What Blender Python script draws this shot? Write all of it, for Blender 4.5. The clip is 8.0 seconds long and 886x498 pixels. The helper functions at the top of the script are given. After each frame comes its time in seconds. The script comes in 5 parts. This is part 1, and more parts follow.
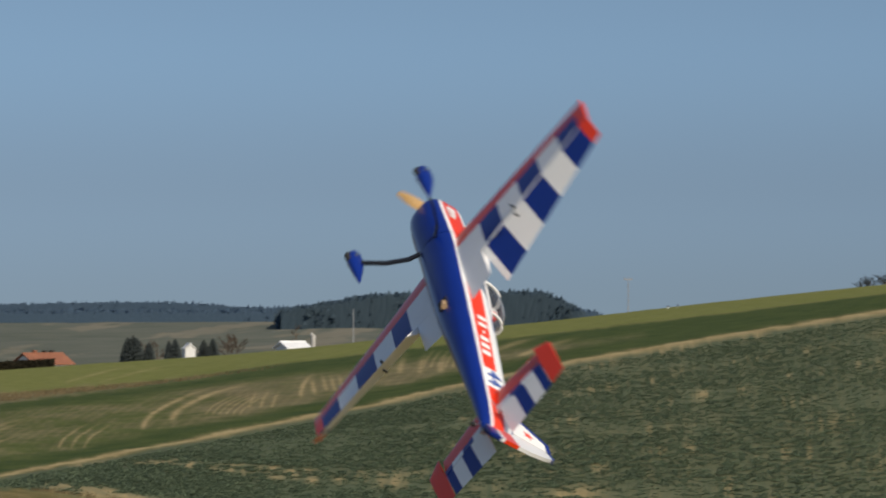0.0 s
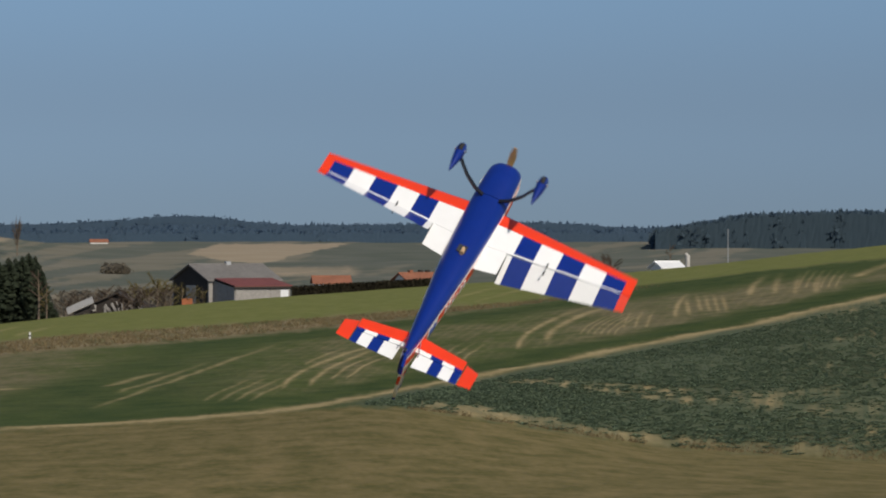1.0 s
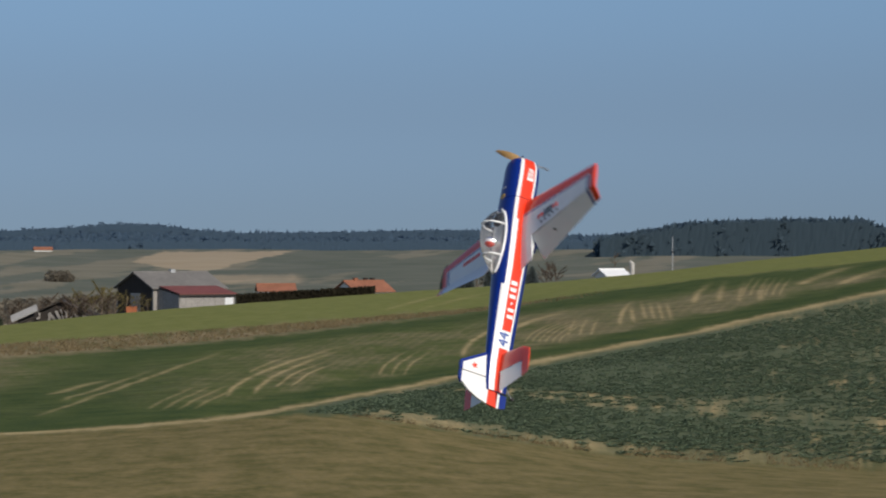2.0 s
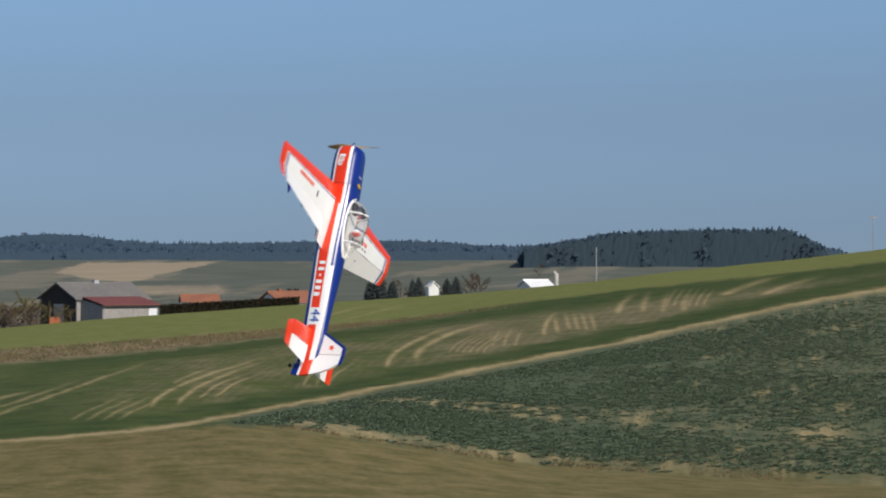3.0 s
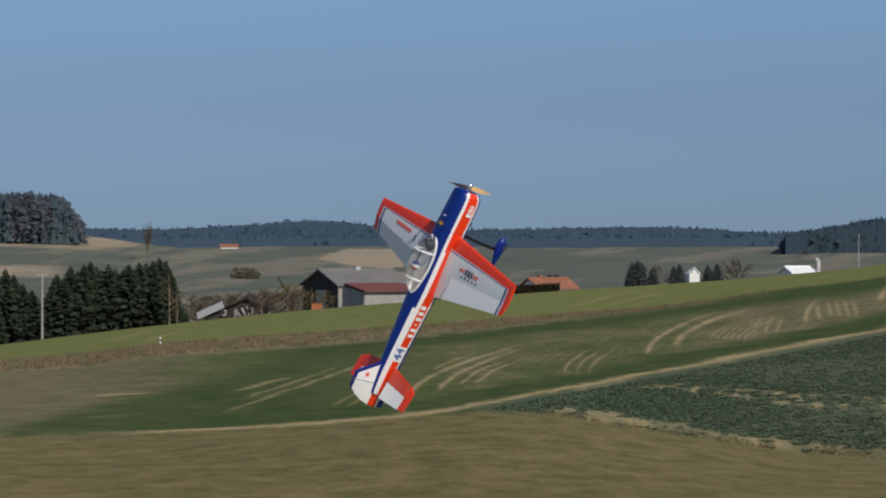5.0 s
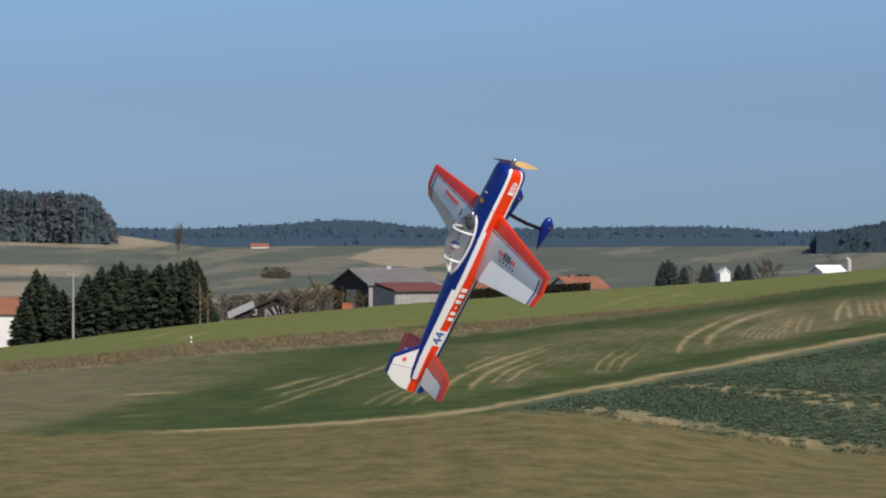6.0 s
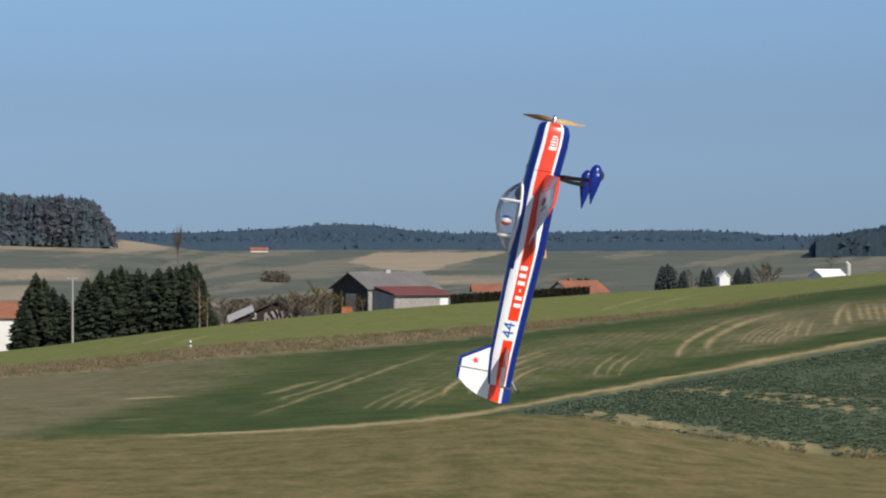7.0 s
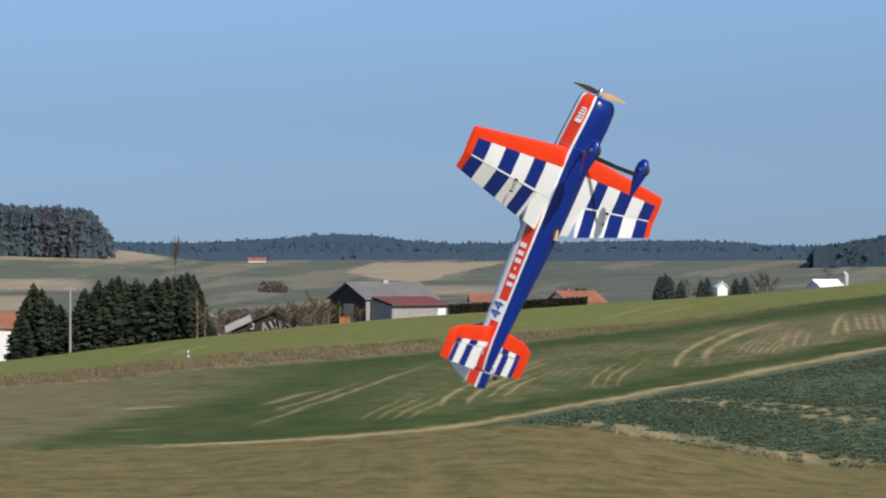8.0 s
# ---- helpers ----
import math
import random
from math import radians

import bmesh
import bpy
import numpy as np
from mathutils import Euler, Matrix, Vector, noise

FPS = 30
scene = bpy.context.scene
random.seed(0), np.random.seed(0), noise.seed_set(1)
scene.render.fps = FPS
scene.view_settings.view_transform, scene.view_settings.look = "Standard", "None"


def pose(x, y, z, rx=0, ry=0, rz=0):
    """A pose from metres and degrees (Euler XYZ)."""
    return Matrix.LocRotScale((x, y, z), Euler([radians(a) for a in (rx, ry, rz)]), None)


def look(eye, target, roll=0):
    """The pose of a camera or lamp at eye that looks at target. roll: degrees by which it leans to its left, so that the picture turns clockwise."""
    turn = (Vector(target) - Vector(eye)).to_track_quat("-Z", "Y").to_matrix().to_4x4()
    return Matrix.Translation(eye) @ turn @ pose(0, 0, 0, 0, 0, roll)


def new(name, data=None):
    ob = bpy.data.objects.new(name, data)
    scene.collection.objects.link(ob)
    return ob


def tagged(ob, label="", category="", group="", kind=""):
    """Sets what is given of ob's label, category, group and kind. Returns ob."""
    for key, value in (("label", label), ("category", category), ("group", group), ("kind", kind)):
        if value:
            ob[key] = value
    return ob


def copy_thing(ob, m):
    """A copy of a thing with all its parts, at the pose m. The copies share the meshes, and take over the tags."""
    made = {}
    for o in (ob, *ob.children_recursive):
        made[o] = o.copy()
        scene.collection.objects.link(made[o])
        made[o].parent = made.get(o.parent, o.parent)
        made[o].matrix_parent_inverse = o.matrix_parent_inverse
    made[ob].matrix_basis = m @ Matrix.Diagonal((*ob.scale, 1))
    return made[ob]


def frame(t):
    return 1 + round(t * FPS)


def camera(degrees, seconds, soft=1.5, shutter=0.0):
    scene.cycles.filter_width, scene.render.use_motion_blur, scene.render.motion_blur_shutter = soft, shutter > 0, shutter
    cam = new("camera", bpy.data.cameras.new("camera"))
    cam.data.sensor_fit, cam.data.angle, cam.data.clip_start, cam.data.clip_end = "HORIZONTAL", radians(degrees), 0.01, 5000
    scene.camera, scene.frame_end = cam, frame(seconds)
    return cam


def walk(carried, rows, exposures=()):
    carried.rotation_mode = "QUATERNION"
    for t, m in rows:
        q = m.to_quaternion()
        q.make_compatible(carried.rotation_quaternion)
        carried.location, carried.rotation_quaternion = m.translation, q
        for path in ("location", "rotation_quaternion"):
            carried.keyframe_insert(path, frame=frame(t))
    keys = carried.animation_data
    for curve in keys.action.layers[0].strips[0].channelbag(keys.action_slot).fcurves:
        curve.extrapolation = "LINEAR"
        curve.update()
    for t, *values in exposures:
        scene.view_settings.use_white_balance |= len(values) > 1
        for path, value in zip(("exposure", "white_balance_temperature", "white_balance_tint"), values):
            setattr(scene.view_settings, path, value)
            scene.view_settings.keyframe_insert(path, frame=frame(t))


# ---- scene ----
# ---- camera: a tripod on a grassy slope that pans after the aircraft ----
EYE = Vector((0.0, 0.0, 1.7))
LENS = 15.0
F = 784 / math.tan(radians(LENS / 2))      # picture widths turned into angles
cam = camera(LENS, 8.0, 2.0, 0.2)

# seconds, how far the view has swung (in 1/F radians): sideways, upwards
SWING = [
    (0.0, 950.5, 133), (0.1, 890, 121), (0.2, 817, 105), (0.3, 729, 71), (0.4, 632, 38), (0.5, 555, 20),
    (0.6, 465, 8), (0.7, 380, -1), (0.8, 315, -6), (0.9, 286, -8), (1.0, 281, -8.7), (1.5, 281, -8.7),
    (1.7, 296, -4), (2.0, 379, 5), (2.2, 434, 11), (2.5, 500, 18), (2.75, 526, 22), (3.0, 514, 24),
    (3.3, 459, 22.5), (3.5, 405, 18), (4.0, 274, 12), (4.5, 159, 7.5), (5.0, 52, 0), (5.2, 15, -3),
    (5.5, -10, -5), (6.0, -2, -1), (6.3, 2, 0.5), (6.5, 0, 0), (7.0, -1, 6), (7.5, 0, 21), (8.0, 3, 24)]


def cam_pose(dx, dy):
    a, e = math.atan(dx / F), math.atan((dy - 1) / F)
    return look(EYE, EYE + Vector((math.sin(a) * math.cos(e), math.cos(a) * math.cos(e), math.sin(e))))


walk(cam, [(t, cam_pose(dx, dy)) for t, dx, dy in SWING], exposures=[
    (0.0, -0.22, 7250, 10), (0.5, -0.25, 7100, 10), (1.0, -0.40, 6950, 10), (1.5, -0.34, 6800, 10), (2.2, -0.28, 6750, 10), (3.3, -0.12, 6600, 10), (3.6, -0.16, 6550, 10),
    (4.0, -0.52, 6550, 10), (4.5, -0.46, 6550, 10), (5.2, -0.26, 6550, 10), (6.3, 0.00, 6600, 10), (7.0, 0.02, 6600, 10), (7.5, -0.06, 6550, 10), (8.0, 0.13, 6500, 10)])

# ---- daylight ----
SUN_EL, SUN_AZ = 36.0, 147.0        # azimuth clockwise from the view's +y
sun_dir = Vector((math.sin(radians(SUN_AZ)) * math.cos(radians(SUN_EL)), math.cos(radians(SUN_AZ)) * math.cos(radians(SUN_EL)), math.sin(radians(SUN_EL))))
world = bpy.data.worlds.new("sky")
scene.world = world
world.use_nodes = True
wn = world.node_tree.nodes
sky = wn.new("ShaderNodeTexSky")
sky.sky_type = "NISHITA"
sky.sun_disc = False
sky.sun_elevation, sky.sun_rotation = radians(SUN_EL), radians(SUN_AZ)
sky.altitude, sky.air_density, sky.dust_density, sky.ozone_density = 400, 1.0, 0.9, 1.9
wn["Background"].inputs["Strength"].default_value = 0.130
lift, around = wn.new("ShaderNodeMapping"), wn.new("ShaderNodeTexCoord")
lift.inputs["Location"].default_value = (0, 0, 0.18)      # the clear haze-free band reaches down to the hills
world.node_tree.links.new(around.outputs["Generated"], lift.inputs["Vector"])
world.node_tree.links.new(lift.outputs[0], sky.inputs["Vector"])
# a thin layer of greyish haze dims the sky towards the horizon
up, layer, through_haze = wn.new("ShaderNodeSeparateXYZ"), wn.new("ShaderNodeValToRGB"), wn.new("ShaderNodeVectorMath")
through_haze.operation = "MULTIPLY"
layer.color_ramp.interpolation = "EASE"
for at_z, tone in ((0.0, (0.665, 0.625, 0.595)), (0.035, (0.755, 0.745, 0.728)), (0.085, (0.90, 0.97, 0.97)), (0.35, (0.95, 0.97, 1.0))):
    stop = layer.color_ramp.elements[0] if at_z == 0.0 else layer.color_ramp.elements.new(at_z)
    stop.color = (*tone, 1)
world.node_tree.links.new(around.outputs["Generated"], up.inputs[0])
world.node_tree.links.new(up.outputs["Z"], layer.inputs["Fac"])
world.node_tree.links.new(sky.outputs["Color"], through_haze.inputs[0])
world.node_tree.links.new(layer.outputs["Color"], through_haze.inputs[1])
world.node_tree.links.new(through_haze.outputs[0], wn["Background"].inputs["Color"])
sun = new("sun", bpy.data.lights.new("sun", "SUN"))
sun.data.energy, sun.data.angle, sun.data.color = 4.3, radians(0.5), (1.0, 0.95, 0.86)
sun.matrix_world = look(sun_dir * 50, (0, 0, 0))


# ---- materials ----
def material(name, color, rough=0.6, metal=0.0, coat=0.0, vary=0.0, scale=20.0, bump=0.0, bump_scale=60.0, spec=0.5):
    """A principled material whose colour varies at two scales, with an optional fine relief."""
    m = bpy.data.materials.new(name)
    m.use_nodes = True
    n, l = m.node_tree.nodes, m.node_tree.links
    b = n["Principled BSDF"]
    b.inputs["Base Color"].default_value = (*color, 1)
    b.inputs["Roughness"].default_value, b.inputs["Metallic"].default_value = rough, metal
    b.inputs["Coat Weight"].default_value, b.inputs["Coat Roughness"].default_value = coat, 0.08
    b.inputs["Specular IOR Level"].default_value = spec
    geo = n.new("ShaderNodeTexCoord")
    if vary:
        big, small = n.new("ShaderNodeTexNoise"), n.new("ShaderNodeTexNoise")
        big.inputs["Scale"].default_value, small.inputs["Scale"].default_value = scale / 7, scale
        add = n.new("ShaderNodeMath")
        l.new(geo.outputs["Object"], big.inputs["Vector"]), l.new(geo.outputs["Object"], small.inputs["Vector"])
        l.new(big.outputs["Fac"], add.inputs[0]), l.new(small.outputs["Fac"], add.inputs[1])
        ramp = n.new("ShaderNodeMapRange")
        for i, v in enumerate((0.6, 1.4, 1 - vary, 1 + vary)):
            ramp.inputs[i + 1].default_value = v
        l.new(add.outputs[0], ramp.inputs["Value"])
        mul = n.new("ShaderNodeVectorMath")
        mul.operation = "SCALE"
        mul.inputs[0].default_value = color
        l.new(ramp.outputs[0], mul.inputs["Scale"]), l.new(mul.outputs[0], b.inputs["Base Color"])
    if bump:
        t, bp = n.new("ShaderNodeTexNoise"), n.new("ShaderNodeBump")
        t.inputs["Scale"].default_value, bp.inputs["Strength"].default_value = bump_scale, bump
        l.new(geo.outputs["Object"], t.inputs["Vector"])
        l.new(t.outputs["Fac"], bp.inputs["Height"]), l.new(bp.outputs[0], b.inputs["Normal"])
    return m


BLUE = material("blue_film", (0.0012, 0.021, 0.205), 0.28, coat=0.18, vary=0.08, scale=14, bump=0.02, bump_scale=9)
RED = material("orange_red_film", (0.82, 0.045, 0.008), 0.32, coat=0.3, vary=0.06, scale=14, bump=0.02, bump_scale=9)
WHITE = material("white_film", (0.86, 0.86, 0.86), 0.34, coat=0.3, vary=0.04, scale=10, bump=0.03, bump_scale=9)
BLACK = material("black_carbon", (0.012, 0.012, 0.014), 0.35, vary=0.15, scale=60)
RUBBER = material("black_rubber", (0.02, 0.02, 0.02), 0.8, vary=0.2, scale=80)
METAL = material("bare_metal", (0.6, 0.6, 0.62), 0.3, metal=1.0, vary=0.1, scale=60)
PROPWOOD = material("varnished_beech", (0.55, 0.34, 0.14), 0.35, coat=0.4, vary=0.15, scale=60)
BALSA = material("bare_balsa", (0.5, 0.33, 0.19), 0.75, vary=0.2, scale=70)
NUMBERBLUE = material("blue_number_film", (0.03, 0.10, 0.42), 0.35, vary=0.05)
INK = material("grey_blue_lettering", (0.035, 0.035, 0.045), 0.4, vary=0.05)
GOLD = material("yellow_emblem", (0.6, 0.36, 0.03), 0.4, vary=0.1)
COCKPIT = material("dark_cockpit_lining", (0.03, 0.03, 0.035), 0.8, vary=0.2)


def glass_material():
    m = bpy.data.materials.new("clear_canopy_plastic")
    m.use_nodes = True
    n, l = m.node_tree.nodes, m.node_tree.links
    clear, gloss, mix, fr = (n.new(k) for k in ("ShaderNodeBsdfTransparent", "ShaderNodeBsdfGlossy", "ShaderNodeMixShader", "ShaderNodeFresnel"))
    clear.inputs["Color"].default_value = (0.86, 0.88, 0.9, 1)
    gloss.inputs["Roughness"].default_value = 0.04
    fr.inputs["IOR"].default_value = 1.6
    l.new(fr.outputs[0], mix.inputs[0]), l.new(clear.outputs[0], mix.inputs[1]), l.new(gloss.outputs[0], mix.inputs[2])
    # translucent white share stands in for the sky's pale reflection in the glass
    haze, sheen_mix = n.new("ShaderNodeBsdfTranslucent"), n.new("ShaderNodeMixShader")
    haze.inputs["Color"].default_value = (0.8, 0.82, 0.85, 1)
    sheen_mix.inputs[0].default_value = 0.14
    l.new(mix.outputs[0], sheen_mix.inputs[1]), l.new(haze.outputs[0], sheen_mix.inputs[2])
    l.new(sheen_mix.outputs[0], n["Material Output"].inputs["Surface"])
    return m


CLEAR = glass_material()


def link_mesh(name, bm, mats, smooth=None):
    me = bpy.data.meshes.new(name)
    bm.normal_update()
    bm.to_mesh(me)
    bm.free()
    for m in (mats if isinstance(mats, (list, tuple)) else [mats]):
        me.materials.append(m)
    if smooth is not None:
        me.shade_smooth()
        me.set_sharp_from_angle(angle=radians(smooth))
    return me


def part(name, bm, mats, parent=None, label="", smooth=None):
    """Links a bmesh as one mesh object, under a thing or a part where parent is given."""
    ob = new(name, link_mesh(name, bm, mats, smooth))
    ob.parent = parent
    return tagged(ob, label)


def box(bm, x0, x1, y0, y1, z0, z1, mat=0):
    v = [bm.verts.new((x, y, z)) for x in (x0, x1) for y in (y0, y1) for z in (z0, z1)]
    for q in ((0, 1, 3, 2), (4, 6, 7, 5), (0, 4, 5, 1), (2, 3, 7, 6), (0, 2, 6, 4), (1, 5, 7, 3)):
        bm.faces.new([v[i] for i in q]).material_index = mat
    return v


def loft(bm, rings, closed=True, caps=True, pick=None):
    """Skins rings of points; pick(i, j) gives the material of the face between ring i, i+1 and point j, j+1."""
    vs = [[bm.verts.new(p) for p in r] for r in rings]
    n = len(rings[0])
    for i in range(len(vs) - 1):
        for j in range(n if closed else n - 1):
            k = (j + 1) % n
            f = bm.faces.new((vs[i][j], vs[i][k], vs[i + 1][k], vs[i + 1][j]))
            if pick:
                f.material_index = pick(i, j)
    if caps:
        for r, e in ((vs[0], 0), (vs[-1], len(vs) - 2)):
            f = bm.faces.new(r if e else r[::-1])
            if pick:
                f.material_index = pick(e, 0)
    bmesh.ops.recalc_face_normals(bm, faces=bm.faces)
    return vs


def tube(bm, pts, radii, sides=8, flat=1.0):
    """A tapered tube along points."""
    rings = []
    for i, p in enumerate(pts):
        d = (Vector(pts[min(i + 1, len(pts) - 1)]) - Vector(pts[max(i - 1, 0)])).normalized()
        a = d.orthogonal().normalized()
        b = d.cross(a)
        rings.append([Vector(p) + radii[i] * (a * math.cos(6.2832 * k / sides) + b * flat * math.sin(6.2832 * k / sides)) for k in range(sides)])
    loft(bm, rings)


# ---- the ground: one sheet from the mown slope to the far woods ----
def curve(px, *knots):
    """A smooth line over the bearing px through (bearing, value) pairs."""
    xs, ys = [k[0] for k in knots], [k[1] for k in knots]
    wide = np.linspace(-60, 60, 13)
    return np.mean([np.interp(px + w, xs, ys) for w in wide], axis=0)


def hashed(i, j):
    h = np.sin(i * 127.1 + j * 311.7) * 43758.5453
    return h - np.floor(h)


def grain(x, y):
    """Value noise on the plan, 0 to 1."""
    i, j = np.floor(x), np.floor(y)
    u, v = x - i, y - j
    u, v = u * u * (3 - 2 * u), v * v * (3 - 2 * v)
    return (hashed(i, j) * (1 - u) + hashed(i + 1, j) * u) * (1 - v) + (hashed(i, j + 1) * (1 - u) + hashed(i + 1, j + 1) * u) * v


def fbm(x, y):
    return 0.5 * grain(x, y) + 0.3 * grain(2.1 * x + 9, 2.1 * y) + 0.2 * grain(4.3 * x, 4.3 * y + 5)


HORIZON = 440.0


def crest_py(px):
    return curve(px, (-900, 690), (-100, 628), (130, 600), (380, 570), (660, 543), (900, 525), (1200, 505), (1400, 491), (1560, 475), (1700, 457),
                 (1850, 443), (2060, 419), (2250, 397), (2518, 370), (3400, 300))


def grass_py(px):
    return curve(px, (-900, 770), (0, 768), (300, 769), (500, 759), (700, 744), (850, 731), (950, 728), (1050, 737), (1150, 755), (1300, 776), (1400, 794), (1568, 808), (1849, 824), (3400, 880))


def track_py(px):
    return curve(px, (-900, 769), (0, 767), (300, 767), (500, 757), (700, 742), (800, 733), (900, 716), (1000, 697), (1200, 660), (1400, 622), (1568, 590), (1849, 529), (1950, 507), (2250, 457), (2518, 415), (3400, 300))


def strip_low_py(px):
    return curve(px, (-900, 700), (0, 665), (200, 650), (340, 631), (520, 620), (700, 605), (860, 590), (1000, 573), (1200, 551), (1400, 524), (1681, 489), (1849, 471), (2250, 425), (2518, 390), (3400, 305))


def strip_high_py(px):
    return curve(px, (-900, 680), (0, 641), (200, 626), (340, 607), (500, 596), (700, 583), (850, 572), (1000, 560), (1250, 540), (1400, 517), (1681, 483), (1849, 466), (2250, 420), (2518, 386), (3400, 303))


def hill_py(px):
    return curve(px, (-900, 400), (190, 405), (300, 408), (450, 402), (560, 393), (620, 388), (720, 402), (760, 408), (900, 407), (1000, 405), (1200, 402), (1300, 405), (1400, 414), (1470, 412),
                 (1600, 390), (1681, 385), (1905, 385), (1935, 398), (1970, 425), (2100, 440), (3400, 440))


def knots(px):
    """Distances and heights of the ground along a bearing."""
    lin = lambda a, b: np.interp(px, (300, 2518), (a, b))
    one = np.ones_like(px)
    c = crest_py(px)
    r = [0 * one, 10 * one, 45 * one, 75 * one, np.interp(px, (0, 700, 900, 1568, 2518, 3400), (78, 82, 92, 130, 190, 240)), lin(190, 255), lin(215, 275), lin(320, 400), lin(360, 450),
         650 * one, 1000 * one, 1600 * one, 2400 * one, 3200 * one, 3700 * one, 4800 * one]
    p16 = curve(px, (-900, 405), (0, 414), (200, 419), (330, 440), (480, 452), (900, 457), (3400, 462))
    p = [None, None, 895 * one, grass_py(px), np.minimum(track_py(px), grass_py(px) - 3), strip_low_py(px), strip_high_py(px), c, c + 22,
         0.72 * c + 150, np.minimum(507, 0.5 * c + 255), p16, 441 * one, 436 * one, hill_py(px) + 24, 441 * one]
    z = [0 * one, -0.05 * one] + [EYE.z - a * (b - HORIZON) / F for a, b in zip(r[2:], p[2:])]
    return np.array(r), np.array(z)


BEARINGS = np.arange(-900.0, 3401.0, 4.0)
BEARING_R, BEARING_Z = knots(BEARINGS)


def profile(px):
    """The ground's profile along a bearing: distances and heights."""
    f = min(max((px + 900.0) / 4.0, 0.0), len(BEARINGS) - 1.001)
    i = int(f)
    w = f - i
    return BEARING_R[:, i] * (1 - w) + BEARING_R[:, i + 1] * w, BEARING_Z[:, i] * (1 - w) + BEARING_Z[:, i + 1] * w


def height(px, r):
    """Height of the ground at bearing px and distance r (numbers)."""
    kr, kz = profile(px)
    return float(np.interp(r, kr, kz))


def spot(px, r):
    a = (px - 784) / F
    return Vector((r * math.sin(a), r * math.cos(a), height(px, r)))


def stripes(px, py):
    """Bare curved drill rows in the striped field: (start, end, bend, width, count, step)."""
    out = np.zeros_like(px)
    for x0, y0, x1, y1, p, w, count, gap in (
            (781, 700, 1034, 597, 1.8, 7, 1, 0), (829, 695, 1002, 608, 1.7, 7, 1, 0), (868, 682, 960, 632, 1.5, 4, 2, 26), (1197, 628, 1336, 547, 2.0, 8, 1, 0), (1248, 615, 1412, 538, 2.1, 10, 1, 0),
            (1384, 590, 1399, 556, 1.4, 5, 3, 20), (1475, 571, 1500, 526, 2.4, 7, 1, 0), (1500, 567, 1494, 534, 1.0, 7, 1, 0), (1521, 561, 1512, 528, 1.0, 6, 4, 15),
            (1606, 533, 1640, 494, 2.2, 10, 1, 0), (1650, 530, 1662, 490, 2.0, 10, 3, 36), (1050, 658, 1105, 612, 1.6, 4, 3, 22), (640, 720, 742, 673, 1.2, 4, 4, 27), (820, 655, 900, 622, 1.3, 4, 3, 30), (440, 732, 800, 608, 1.0, 5, 1, 0), (462, 692, 585, 662, 1.0, 6, 1, 0), (486, 704, 660, 646, 1.0, 5, 1, 0),
            (222, 699, 350, 692, 1.0, 4, 1, 0), (205, 738, 278, 732, 1.0, 5, 1, 0), (1060, 545, 1190, 512, 1.2, 4, 2, 60), (250, 603, 330, 582, 1.1, 4, 2, 60), (1790, 500, 1900, 462, 1.3, 10, 2, 70),
            (1308, 603, 1385, 556, 1.8, 3, 6, 12), (1692, 520, 1714, 484, 1.8, 4, 6, 13)):
        for k in range(count):
            f = np.clip((y0 - py) / (y0 - y1), -0.5, 1.5)
            mid = x0 + k * gap + (x1 - x0) * np.sign(f) * np.abs(f) ** p
            slant = 1 + abs(x1 - x0) / (y0 - y1) * np.abs(f) ** (p - 1)
            on = np.clip(f * 9, 0, 1) * np.clip((1 - f) * 2.5, 0, 1)
            out = np.maximum(out, on * np.exp(-((px - mid) / (0.6 * w * (0.6 + 0.4 * slant))) ** 2) * (1.0 if count < 3 else 0.75))
    return out


def step(x, a, b):
    t = np.clip((x - a) / (b - a), 0, 1)
    return t * t * (3 - 2 * t)


def rape_bare(P, Q):
    """How bare the rape field lies: its trodden verge, two gappy strips and the thin rows uphill."""
    n1 = fbm(P / 22 + 40, Q / 5) - 0.5
    n2 = fbm(P / 60 + 7, Q / 11 + 3) - 0.5
    n4 = fbm(P / 8 + 11, Q / 2.2) - 0.5
    g = grass_py(P)
    verge = np.exp(-((Q + n2 * 22 - g + 9) / 9) ** 2) * step(P, 930, 1120) * np.clip(0.75 + n1 * 2.2, 0, 1)
    gaps = (np.exp(-((Q + n2 * 22 - (684 + (P - 1150) * 0.05)) / 5.0) ** 2) * step(P, 1000, 1130) * step(-P, -1720, -1600)
            + np.exp(-((Q + n2 * 22 - (716 + (P - 1500) * 0.06)) / 4.5) ** 2) * step(P, 1370, 1470) * step(-P, -2150, -2000)
            + 0.75 * np.exp(-(((Q + n2 * 20 + (P - 1600) * 0.20) % 44 - 22) / 4.5) ** 2) * step(P, 1580, 1850) * np.clip(0.4 + n4 * 4, 0, 1))
    return np.clip(verge + gaps * np.clip(0.62 + n1 * 4.2, 0, 1.0) + np.clip(n1 * 3.0 - 0.9, 0, 0.15) + 0.14 * step(P, 1500, 2000) * np.clip(0.5 + n4 * 3, 0, 1), 0, 1)


